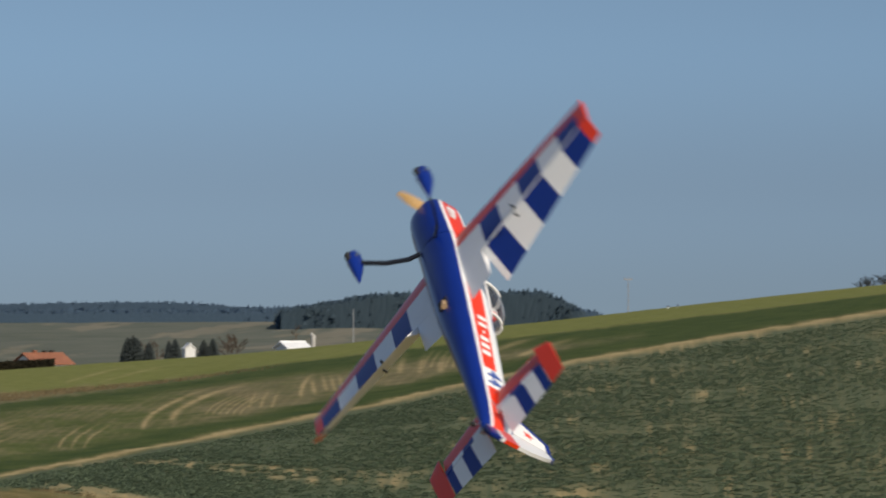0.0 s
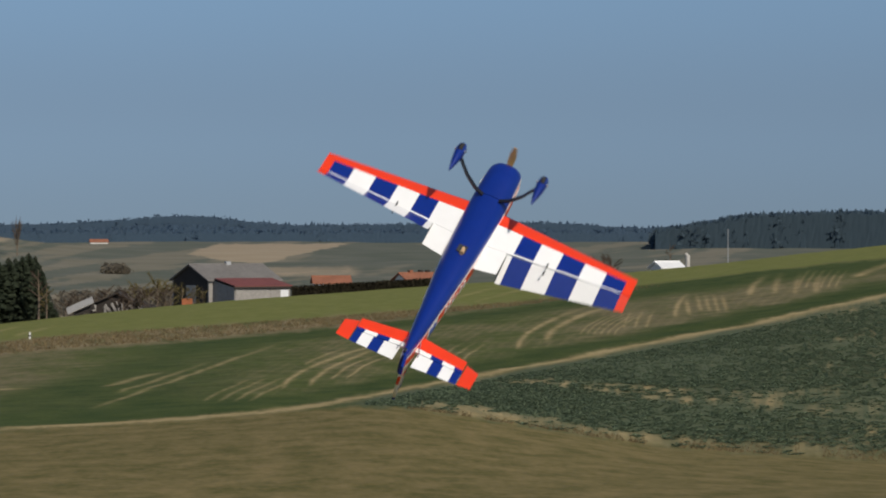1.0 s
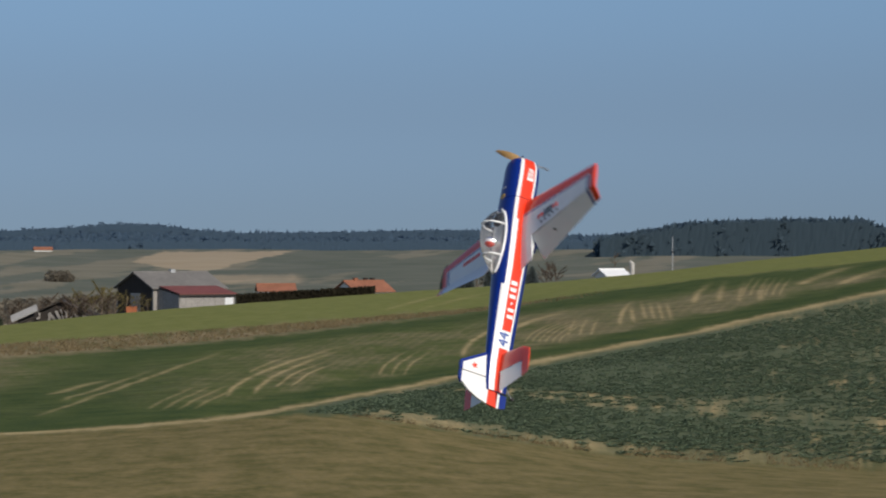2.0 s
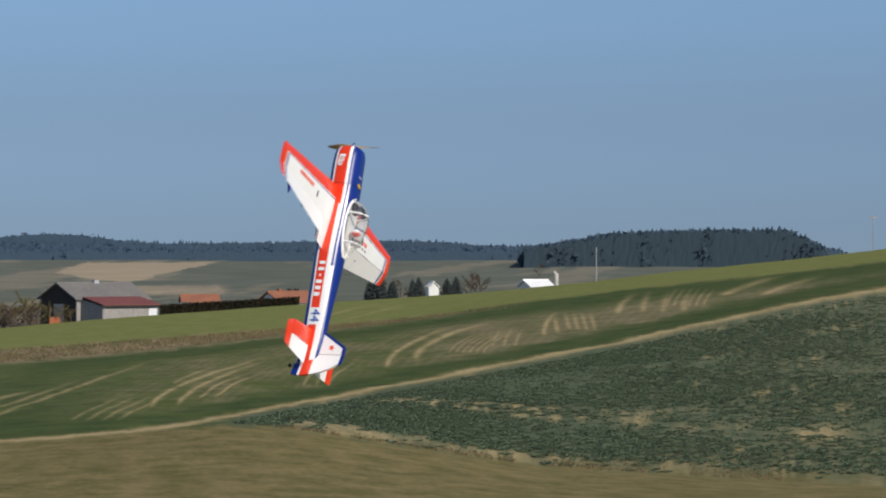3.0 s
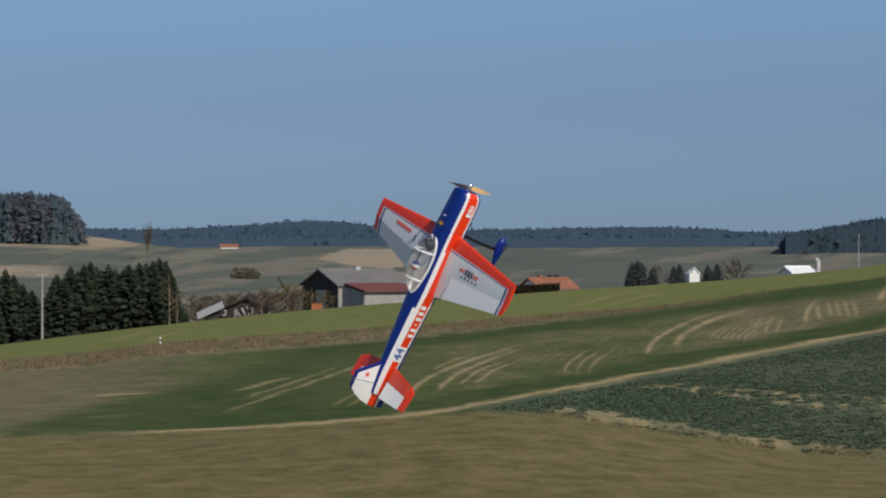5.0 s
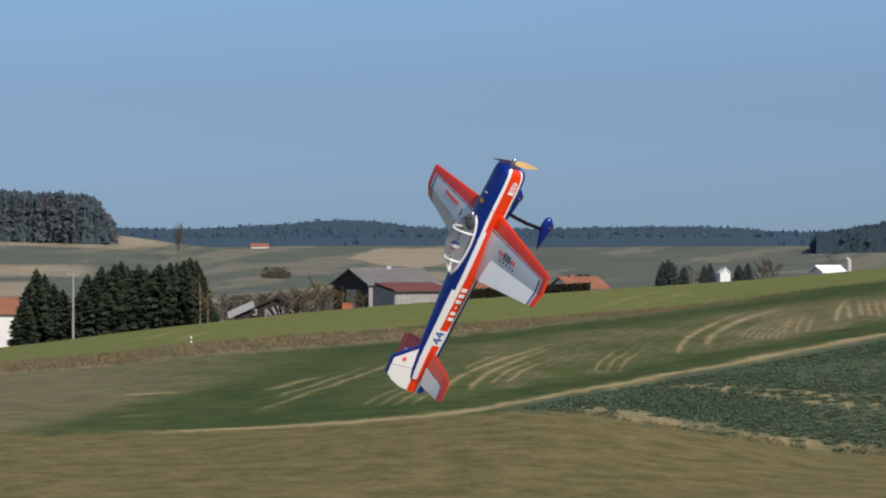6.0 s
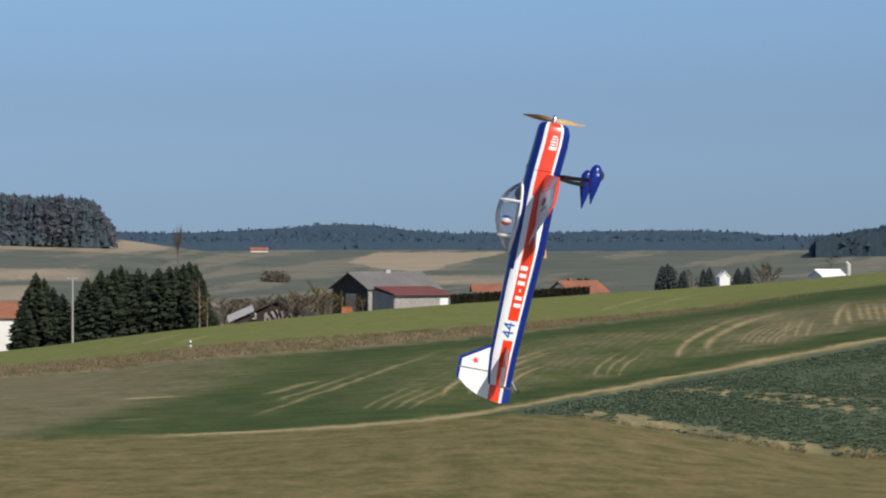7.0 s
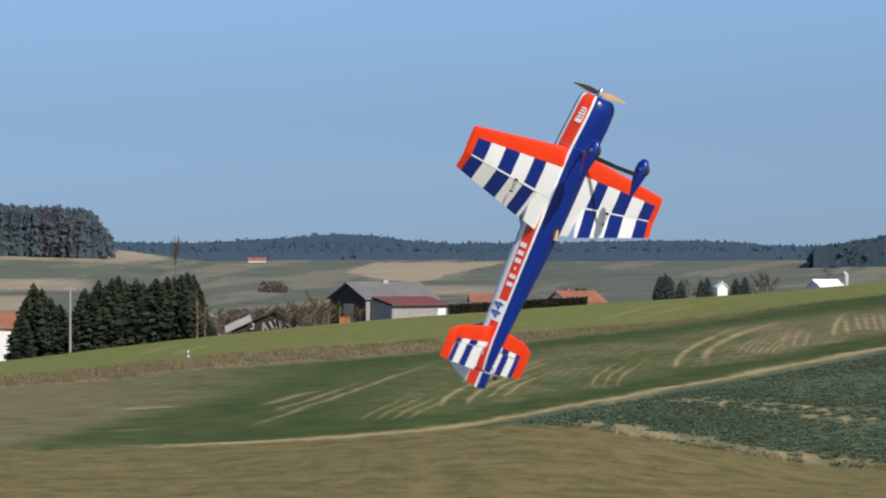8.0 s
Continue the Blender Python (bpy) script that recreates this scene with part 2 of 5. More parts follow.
def ground_material():
    """Cover of the land from the weights in the two attributes: mown, rape, soil, dry / green, dark, pale, heath."""
    m = bpy.data.materials.new("fields")
    m.use_nodes = True
    n, l = m.node_tree.nodes, m.node_tree.links
    b = n["Principled BSDF"]
    b.inputs["Roughness"].default_value, b.inputs["Specular IOR Level"].default_value = 0.9, 0.1
    pos = n.new("ShaderNodeTexCoord")

    def noise_of(scale, detail, stretch=(1, 1, 1)):
        mp, t = n.new("ShaderNodeMapping"), n.new("ShaderNodeTexNoise")
        mp.inputs["Scale"].default_value = stretch
        t.inputs["Scale"].default_value, t.inputs["Detail"].default_value = scale, detail
        l.new(pos.outputs["Object"], mp.inputs["Vector"]), l.new(mp.outputs[0], t.inputs["Vector"])
        return t.outputs["Fac"]

    fine, mid, broad, streak = noise_of(2.6, 6), noise_of(0.7, 7, (1, 0.6, 1)), noise_of(0.03, 8), noise_of(1.5, 9, (1, 0.45, 1))
    speck = noise_of(8.0, 5, (1, 0.3, 1))
    total = None
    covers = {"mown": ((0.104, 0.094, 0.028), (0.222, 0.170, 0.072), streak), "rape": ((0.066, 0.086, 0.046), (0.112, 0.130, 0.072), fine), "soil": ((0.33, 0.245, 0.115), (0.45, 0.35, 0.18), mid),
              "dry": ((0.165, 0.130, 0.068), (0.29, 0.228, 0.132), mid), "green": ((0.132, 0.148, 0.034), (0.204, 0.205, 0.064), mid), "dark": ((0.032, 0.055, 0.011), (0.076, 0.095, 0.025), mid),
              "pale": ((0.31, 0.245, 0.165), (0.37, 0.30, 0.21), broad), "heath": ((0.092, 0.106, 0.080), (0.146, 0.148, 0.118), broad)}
    for name, (c0, c1, tex) in covers.items():
        at, mx, mul = n.new("ShaderNodeAttribute"), n.new("ShaderNodeMix"), n.new("ShaderNodeVectorMath")
        at.attribute_name = name
        mx.data_type = "RGBA"
        mx.inputs[6].default_value, mx.inputs[7].default_value = (*c0, 1), (*c1, 1)
        rng = n.new("ShaderNodeMapRange")
        rng.inputs[1].default_value, rng.inputs[2].default_value = 0.36, 0.64
        both = n.new("ShaderNodeMix")
        both.inputs[0].default_value = 0.35
        l.new(tex, both.inputs[2]), l.new(speck, both.inputs[3])
        l.new(both.outputs[0], rng.inputs[0]), l.new(rng.outputs[0], mx.inputs[0])
        mul.operation = "SCALE"
        l.new(mx.outputs[2], mul.inputs[0]), l.new(at.outputs["Fac"], mul.inputs["Scale"])
        if total is None:
            total = mul.outputs[0]
        else:
            add = n.new("ShaderNodeVectorMath")
            l.new(total, add.inputs[0]), l.new(mul.outputs[0], add.inputs[1])
            total = add.outputs[0]
    l.new(total, b.inputs["Base Color"])
    bp = n.new("ShaderNodeBump")
    bp.inputs["Strength"].default_value, bp.inputs["Distance"].default_value = 0.4, 0.12
    l.new(fine, bp.inputs["Height"]), l.new(bp.outputs[0], b.inputs["Normal"])
    return m


def build_ground():
    turn = 2 * math.pi * F
    px = np.concatenate([np.linspace(-120, 2640, 1100), np.linspace(2700, turn - 200, 90)])
    kr, kz = knots(np.where(px > 3400, np.where(px - turn > -3000, px - turn, 3400), px))
    fr = np.concatenate([np.linspace(i, i + 1, m, endpoint=False) for i, m in enumerate((3, 8, 44, 20, 170, 16, 24, 12, 10, 20, 40, 40, 16, 8, 8))] + [[15.0]])
    i0 = np.minimum(fr.astype(int), 14)
    w = (fr - i0)[:, None]
    R = kr[i0] * (1 - w) + kr[i0 + 1] * w
    Z = kz[i0] * (1 - w) + kz[i0 + 1] * w
    R = np.maximum(R, 0.001)
    A = (px - 784)[None, :] / F + 0 * R
    X, Y = R * np.sin(A) + 0.4 * np.exp(-R), R * np.cos(A) + 0.3 * np.exp(-R)
    P = px[None, :] + 0 * R
    Q = HORIZON + F * (EYE.z - Z) / R          # where the spot lies below the eye's level
    K = fr[:, None] + 0 * R
    # soft relief
    Z = Z + np.where((K > 2) & (K < 8), (fbm(X / 6, Y / 6) - 0.5) * np.where(K < 3, 0.05, 0.14), 0) + np.where(K >= 9, (fbm(X / 120, Y / 120) - 0.5) * 4 * np.clip(K - 9, 0, 1), 0)
    nz = fbm(P / 24, Q / 7) - 0.5
    n2 = fbm(P / 90 + 7, Q / 14) - 0.5
    n3 = fbm(P / 14 + 3, Q / 3) - 0.5
    edge = step(Q + nz * 10, grass_py(P) - 4, grass_py(P) + 3) * (R < 120)
    W = {k: np.zeros_like(R) for k in ("mown", "rape", "soil", "dry", "green", "dark", "pale", "heath")}
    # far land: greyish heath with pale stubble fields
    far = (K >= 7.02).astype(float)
    w3 = n3 * 3
    field = np.clip(step(Q + w3, 440, 442) * step(P + (Q - 441) * 2.9, 660, 674) * step(459 + (P - 614) * 0.103 - Q + w3, -1, 1) * step(472 - (P - 740) * 0.19 - Q + w3, -1, 1), 0, 1)
    field2 = step(-P, -330, -270) * step(Q + w3, 419, 422) * step(433 + P * 0.02 - Q + w3, -2, 2)
    field3 = step(-P, -190, -130) * step(Q + w3, 464, 467) * step(-Q + w3, -487, -483) + step(-P, -95, -50) * step(Q + w3, 494, 498) * step(-Q, -528, -520)
    field4 = step(P, 735, 760) * step(-P, -930, -890) * step(Q + w3, 479, 482) * step(-Q + w3, -494, -490)
    field5 = step(-P, -480, -400) * step(P, 360, 390) * step(Q, 520, 530)
    pale = np.clip(field + 0.6 * field2 + 0.75 * field3 + 0.7 * field4 + 0.5 * field5 + 0.3 * step(fbm(P / 190 + n2 * 0.6, Q / 9 + 0.012 * P), 0.52, 0.60), 0, 1)
    # near bands between the grass and the crest
    tr = track_py(P)
    tw = 1.9 + 1.7 * step(P, 300, 900)
    on_track = np.exp(-((Q + nz * 5 - tr) / tw) ** 2) * (K > 2.9) * (K < 5.5) * step(P, 150, 380)
    rape = (1 - edge) * step(Q, tr + 2, tr + 6) * (K < 7) * step(P, 850, 960)
    bare = rape_bare(P, Q)
    strip = step(Q + nz * 12, strip_high_py(P) - 4, strip_high_py(P) + 3) * step(-Q - nz * 8, -strip_low_py(P) - 4, -strip_low_py(P) + 3) * step(-P, -1500, -950)
    ragged = np.clip(0.80 + nz * 1.5 + n3 * 1.2, 0.15, 1)
    green = step(-Q + nz * 4, -strip_high_py(P) - 2, -strip_high_py(P) + 3) * (1 - far)
    mid = (1 - edge) * (1 - rape) * (1 - green) * (1 - strip) * (1 - far)
    wedge = mid * np.clip(step(Q, tr - 32 + n2 * 20, tr - 18) * step(P, 250, 500) + step(-Q, -strip_low_py(P) - 24, -strip_low_py(P) - 8) * step(P, 380, 700) + step(P - (300 + (700 - Q) * 4), -70, 60) * step(-P, -900, -500) * 0.9, 0, 1)
    rows = stripes(P, Q) * (mid + 0.5 * green * (1 - far)) * (1 - 0.45 * wedge) * np.clip(0.9 + n3 * 1.3 + n2 * 0.5, 0, 1)
    lift = np.clip(tr - Q, 0, 200)
    drill = 0.5 + 0.5 * np.sin((P - 0.5 * lift - 0.015 * lift ** 2 + n2 * 14) * 2 * np.pi / 27.0)
    rows = np.maximum(rows, 0.19 * drill ** 3 * mid * (1 - wedge) * step(P, 560, 800) * np.clip(0.55 + n2 * 2.2, 0, 1))
    tanned = mid * (1 - wedge) * np.clip(0.30 + n2 * 1.3 + n3 * 0.9 + 0.55 * step(P, 1200, 1420) + 0.85 * step(-P, -520, -120) + 0.25 * step(P, 1750, 2000), 0, 0.95)
    W["mown"] = edge * (1 - far)
    W["rape"] = rape * (1 - 0.85 * bare)
    W["soil"] = rape * bare * 0.85
    W["dry"] = strip * ragged * (1 - far) + tanned * 0.68
    W["green"] = green * (1 - 0.2 * far) + mid * (1 - wedge) * 0.25 * (1 - tanned)
    W["dark"] = wedge + strip * (1 - ragged) * (1 - far) + mid * (1 - wedge) * (1 - tanned) * 0.75 + tanned * 0.32 * mid
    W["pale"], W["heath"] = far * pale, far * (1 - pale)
    for k in W:
        if k != "soil":
            W[k] *= (1 - rows) * (1 - on_track)
    W["soil"] = np.clip(W["soil"] + rows * 0.95 + on_track * (0.80 - 0.35 * step(P, 1200, 1800)), 0, 1)
    total = sum(W.values()) + 1e-6
    nr, nc = R.shape
    me = bpy.data.meshes.new("ground")
    idx = np.arange(nr * nc).reshape(nr, nc)
    nxt = np.roll(idx, -1, axis=1)
    quads = np.stack([idx[:-1], nxt[:-1], nxt[1:], idx[1:]], -1).reshape(-1, 4)
    me.from_pydata(np.stack([X, Y, Z], -1).reshape(-1, 3).tolist(), [], quads[:, ::-1].tolist())
    for k, v in W.items():
        at = me.attributes.new(k, "FLOAT", "POINT")
        at.data.foreach_set("value", (v / total).astype(np.float32).ravel())
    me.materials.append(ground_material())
    me.shade_smooth()
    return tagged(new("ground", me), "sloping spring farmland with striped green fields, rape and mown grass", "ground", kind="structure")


build_ground()


# ---- the model aircraft: nose at the origin, x forward, y to its left, z up ----
STATIONS = ((-0.022, 0.078, -0.070, 0.070), (-0.012, 0.092, -0.088, 0.086), (0.012, 0.100, -0.101, 0.096), (0.04, 0.104, -0.107, 0.100), (0.12, 0.110, -0.106, 0.104), (0.29, 0.126, -0.091, 0.108), (0.38, 0.132, -0.088, 0.108), (0.50, 0.134, -0.088, 0.106),
            (0.64, 0.134, -0.086, 0.101), (0.78, 0.134, -0.082, 0.095), (0.92, 0.135, -0.073, 0.084), (1.08, 0.136, -0.061, 0.070), (1.24, 0.137, -0.050, 0.056), (1.34, 0.137, -0.044, 0.048),
            (1.46, 0.137, -0.036, 0.038), (1.58, 0.128, -0.032, 0.026), (1.645, 0.115, -0.030, 0.014))
LEVELS = (1.0, 0.985, 0.95, 0.89, 0.80, 0.70, 0.64, 0.30, 0.23, 0.14, 0.05, 0.015, 0.0)


def body_at(s):
    xs = [a[0] for a in STATIONS]
    return tuple(float(np.interp(s, xs, [a[i] for a in STATIONS])) for i in (1, 2, 3))


def body_ring(s):
    """A section of the fuselage: down one side and up the other."""
    top, low, half = body_at(s)
    def wide(f):
        q = abs(2 * f - 1)
        return half * max(0.0, 1 - q ** 3.2) ** (1 / 2.4)
    side = [(wide(f), low + (top - low) * f) for f in LEVELS]
    return [Vector((-s, -y, z)) for y, z in side] + [Vector((-s, y, z)) for y, z in side[-2:0:-1]]


def body_skin(rings_s):
    """Materials of the skin: blue back and belly, white lines, orange-red flanks that break off round the number."""
    def pick(i, j):
        s = 0.5 * (rings_s[i] + rings_s[min(i + 1, len(rings_s) - 1)])
        k = min(j, 23 - j)
        lo, hi = LEVELS[k + 1], LEVELS[k]
        f = 0.5 * (lo + hi)
        upper = 0.80 if s < 0.9 else 0.88
        if f > upper or f < 0.23:
            return 0
        if f > 0.70 or f < 0.30:
            return 1
        if f > 0.64:
            return 1 if s > 0.45 else 2
        return 1 if 1.235 < s < 1.36 else 2
    return pick


def wing_half(side, root, tip, half0, half1, c0, c1, thick, z, rows, cols, skin, hinge_gap=0.0):
    """A panel between chord fractions c0 and c1, closed; rows: chord fractions, cols: span fractions."""
    bm = bmesh.new()
    cs = [c for c in rows if c0 - 1e-6 <= c <= c1 + 1e-6]
    def shape(c):
        return thick * 5 * (0.2969 * math.sqrt(c) - 0.126 * c - 0.3516 * c * c + 0.2843 * c ** 3 - 0.1036 * c ** 4) / 1.0
    rings = []
    for f in cols:
        y = half0 + (half1 - half0) * f
        le, te = root[0] + (tip[0] - root[0]) * f, root[1] + (tip[1] - root[1]) * f
        ch = te - le
        th = 1 - 0.25 * f
        up = [Vector((-(le + ch * c), side * y, z + ch * th * shape(c))) for c in cs]
        dn = [Vector((-(le + ch * c), side * y, z - ch * th * shape(c))) for c in cs[::-1]]
        if cs[0] < 1e-6:
            dn = dn[:-1]
        if cs[-1] > 1 - 1e-6:
            dn = dn[1:]
        rings.append(up + dn)
    m = len(cs)
    n = len(rings[0])
    def pick(i, j):
        f = 0.5 * (cols[i] + cols[i + 1])
        pa, pb = rings[i][j], rings[i][(j + 1) % n]
        le, te = root[0] + (tip[0] - root[0]) * cols[i], root[1] + (tip[1] - root[1]) * cols[i]
        c = (-(pa.x + pb.x) / 2 - le) / (te - le)
        return skin(j < m - 1, c, f)
    loft(bm, rings, pick=pick)
    return bm


def wing_top(y, c):
    """Pose on the wing's upper skin at span y and chord fraction c: x outwards along the trailing text line, y towards the nose."""
    f = (abs(y) - W_Y[0]) / (W_Y[1] - W_Y[0])
    le, te = W_ROOT[0] + (W_TIP[0] - W_ROOT[0]) * f, W_ROOT[1] + (W_TIP[1] - W_ROOT[1]) * f
    ch = te - le
    def top(q):
        return ch * (1 - 0.25 * f) * 0.105 * 5 * (0.2969 * math.sqrt(q) - 0.126 * q - 0.3516 * q * q + 0.2843 * q ** 3 - 0.1036 * q ** 4) - 0.005
    slope = math.atan2(top(c + 0.05) - top(c - 0.05), 0.1 * ch)
    return Matrix.Translation((-(le + ch * c), y, top(c) + 0.0012)) @ Matrix.Rotation(slope, 4, "Y") @ Matrix.Rotation(radians(-90), 4, "Z")


W_ROOT, W_TIP, W_Y = (0.30, 0.80), (0.375, 0.622), (0.085, 0.93)
W_ROWS = (0, 0.012, 0.04, 0.09, 0.16, 0.22, 0.235, 0.255, 0.28, 0.40, 0.52, 0.595, 0.62, 0.623, 0.80, 0.93, 1.0)
W_COLS = (0, 0.06, 0.16, 0.20, 0.335, 0.49, 0.645, 0.80, 0.90, 0.925, 0.94, 0.985, 1.0)
S_ROOT, S_TIP, S_Y = (1.39, 1.66), (1.435, 1.648), (0.022, 0.305)
S_ROWS = (0, 0.015, 0.06, 0.15, 0.28, 0.36, 0.48, 0.50, 0.75, 1.0)
S_COLS = (0, 0.10, 0.35, 0.59, 0.84, 0.97, 1.0)
H_ROOT, H_TIP, H_Y = (1.438, 1.648), (1.474, 1.638), (0.311, 0.386)


def wing_skin(top, c, f):
    if top:
        if f > 0.94 or c < 0.22:
            return 2
        if f > 0.925 or c < 0.235:
            return 1
        if f > 0.90 or c < 0.255:
            return 0
        return 1
    if f > 0.94 or c < 0.24:
        return 2
    if 0.595 < c < 0.62:
        return 1
    return 0 if (f > 0.80 or 0.645 > f > 0.49 or 0.335 > f > 0.20) else 1


def stab_skin(top, c, f):
    if top:
        return 2 if c < 0.49 else 1
    if c < 0.34:
        return 2
    return 0 if (f > 0.84 or 0.59 > f > 0.35) else 1


def blade(bm, pts, thick, mat=0):
    """A flat plate with an outline in x, z, as thick as given."""
    a = [bm.verts.new((x, -thick / 2, z)) for x, z in pts]
    b = [bm.verts.new((x, thick / 2, z)) for x, z in pts]
    n = len(pts)
    bm.faces.new(a).material_index = mat
    bm.faces.new(b[::-1]).material_index = mat
    for i in range(n):
        bm.faces.new((a[i], b[i], b[(i + 1) % n], a[(i + 1) % n])).material_index = mat
    bmesh.ops.recalc_face_normals(bm, faces=bm.faces)


def letters(name, text, size, m, mat, parent, label, squeeze=1.0):
    """Flat lettering on a surface, at pose m."""
    cu = bpy.data.curves.new(name, "FONT")
    cu.body, cu.size, cu.extrude, cu.align_x, cu.align_y = text, size, 0.0012, "CENTER", "CENTER"
    tmp = bpy.data.objects.new(name, cu)
    scene.collection.objects.link(tmp)
    me = bpy.data.meshes.new_from_object(tmp.evaluated_get(bpy.context.evaluated_depsgraph_get()))
    bpy.data.objects.remove(tmp)
    me.transform(m @ Matrix.Diagonal((squeeze, 1, 1, 1)))
    me.materials.clear()
    me.materials.append(mat)
    ob = new(name, me)
    ob.parent = parent
    return tagged(ob, label)


def bars(name, cells, m, mat, parent, label):
    """Plain bars (x, y, width, height) on a surface at pose m."""
    bm = bmesh.new()
    for x, y, w, h in cells:
        box(bm, x - w / 2, x + w / 2, y - h / 2, y + h / 2, -0.0012, 0.0012)
    bm.transform(m)
    return part(name, bm, mat, parent, label)


def flank(s, f, side):
    """Pose on the fuselage's flank: text runs towards the nose, its top towards the back of the aircraft."""
    top, low, half = body_at(s)
    d = 0.02
    h1, h0 = body_at(s + d)[2], body_at(s - d)[2]
    p = Vector((-s, side * (half + 0.0015), low + (top - low) * f))
    along = Vector((2 * d, side * (h0 - h1), 0)).normalized()
    x_axis = along * (1 if side < 0 else -1)
    y_axis = Vector((0, 0, 1))
    z_axis = x_axis.cross(y_axis).normalized()
    return Matrix.Translation(p) @ Matrix((x_axis, y_axis, z_axis)).transposed().to_4x4()


def build_plane():
    ob = tagged(new("model_aeroplane"), "blue, orange-red and white aerobatic model aeroplane hanging on its propeller", "model aeroplane")
    ob.empty_display_size = 0.2
    skin = [BLUE, WHITE, RED]
    # cowl and fuselage
    bm = bmesh.new()
    ss = [-0.022, -0.012, 0.012, 0.04, 0.08, 0.12, 0.18, 0.24, 0.287]
    loft(bm, [body_ring(s) for s in ss], pick=body_skin(ss))
    cowl = part("cowl", bm, skin, ob, smooth=40)
    for side in (1, -1):
        bm = bmesh.new()
        bmesh.ops.create_circle(bm, cap_ends=True, radius=0.022, segments=16)
        bm.transform(pose(0.0235, side * 0.045, 0.012, 0, 90, 0))
        part("air_intake", bm, COCKPIT, cowl, "dark oval cooling intake")
    bm = bmesh.new()
    ss = [0.290, 0.34, 0.38, 0.44, 0.45, 0.50, 0.57, 0.64, 0.71, 0.78, 0.85, 0.92, 1.0, 1.08, 1.16, 1.235, 1.24, 1.36, 1.365, 1.42, 1.46, 1.52, 1.58, 1.645]
    loft(bm, [body_ring(s) for s in ss], pick=body_skin(ss))
    body = part("fuselage", bm, skin, ob, smooth=40)
    bm = bmesh.new()
    box(bm, -0.80, -0.74, -0.026, 0.026, -0.0855, -0.0800)
    part("exhaust_opening", bm, COCKPIT, body, "dark opening in the belly")
    bm = bmesh.new()
    tube(bm, [(-0.755, 0.004, -0.080), (-0.785, 0.008, -0.087), (-0.812, 0.010, -0.091)], [0.009, 0.012, 0.013], 10)
    part("exhaust_outlet", bm, BALSA, body, "pale wooden outlet", smooth=50)
    # lettering and number
    for side in (1, -1):
        letters("race_number", "44", 0.098, flank(1.295, 0.52, side), NUMBERBLUE, body, "blue number on white")
        cells = [((i - 2.5) * 0.047, 0, w, h) for i, (w, h) in enumerate(((0.024, 0.044), (0.024, 0.044), (0.018, 0.010), (0.026, 0.044), (0.026, 0.044), (0.028, 0.044)))]
        for cell in cells:
            bars("registration_bar", [cell], flank(1.02, 0.47, side), WHITE, body, "white marking bar")
        bars("nose_emblem", [(-0.035, 0.0, 0.022, 0.045), (-0.012, 0.004, 0.010, 0.030), (0.006, 0.002, 0.012, 0.034), (0.024, 0.0, 0.009, 0.026), (0.040, -0.004, 0.010, 0.030), (0.0, -0.022, 0.07, 0.006)],
             flank(0.105, 0.47, side), WHITE, cowl, "white emblem")
    for k, (s, w, h, mt, nm) in enumerate(((0.20, 0.036, 0.007, WHITE, "nose_script"), (0.265, 0.046, 0.022, GOLD, "wing_badge"))):
        top = body_at(s)[0]
        bars(nm, [(0, 0, h, w), (0, 0, h * 1.5, w * 0.4)], pose(-s, 0, top + 0.001, 0, 3, 0), mt, cowl if s < 0.28 else body, "small badge")
    # wings
    for side in (1, -1):
        wing = part("wing", wing_half(side, W_ROOT, W_TIP, *W_Y, 0, 0.62, 0.105, -0.005, W_ROWS, W_COLS, wing_skin), skin, ob, smooth=35)
        root = part("wing_root", wing_half(side, W_ROOT, W_TIP, *W_Y, 0.623, 1.0, 0.105, -0.005, W_ROWS, [c for c in W_COLS if c <= 0.161], wing_skin), skin, wing, smooth=35)
        # aileron on its hinge
        f0, f1 = 0.165, 0.998
        cols = [f0] + [c for c in W_COLS if f0 < c < f1] + [f1]
        bm = wing_half(side, W_ROOT, W_TIP, *W_Y, 0.623, 1.0, 0.105, -0.005, W_ROWS, cols, wing_skin)
        f = 0.58
        hx = -(W_ROOT[0] + (W_TIP[0] - W_ROOT[0]) * f + 0.625 * ((W_ROOT[1] - W_ROOT[0]) * (1 - f) + (W_TIP[1] - W_TIP[0]) * f))
        hy = side * (W_Y[0] + (W_Y[1] - W_Y[0]) * f)
        d = Vector((-((W_TIP[0] + 0.625 * (W_TIP[1] - W_TIP[0])) - (W_ROOT[0] + 0.625 * (W_ROOT[1] - W_ROOT[0]))), side * (W_Y[1] - W_Y[0]), 0)).normalized() * side
        basis = Matrix.Translation((hx, hy, -0.005)) @ Matrix((Vector((d.y, -d.x, 0)), d, Vector((0, 0, 1)))).transposed().to_4x4()
        bm.transform(basis.inverted())
        ail = part("aileron", bm, skin, ob, smooth=35)
        ail.matrix_basis = basis
        AILERONS.append((ail, basis))
        # servo horn and linkage below the wing
        bm = bmesh.new()
        y = side * 0.45
        box(bm, -0.580, -0.566, y - 0.003, y + 0.003, -0.042, -0.020)
        tube(bm, [(-0.572, y, -0.040), (-0.640, y + 0.004, -0.034)], [0.0018, 0.0018], 6)
        box(bm, -0.645, -0.636, y - 0.002, y + 0.004, -0.037, -0.014)
        part("aileron_linkage", bm, BLACK, wing, "small black servo horn with pushrod")
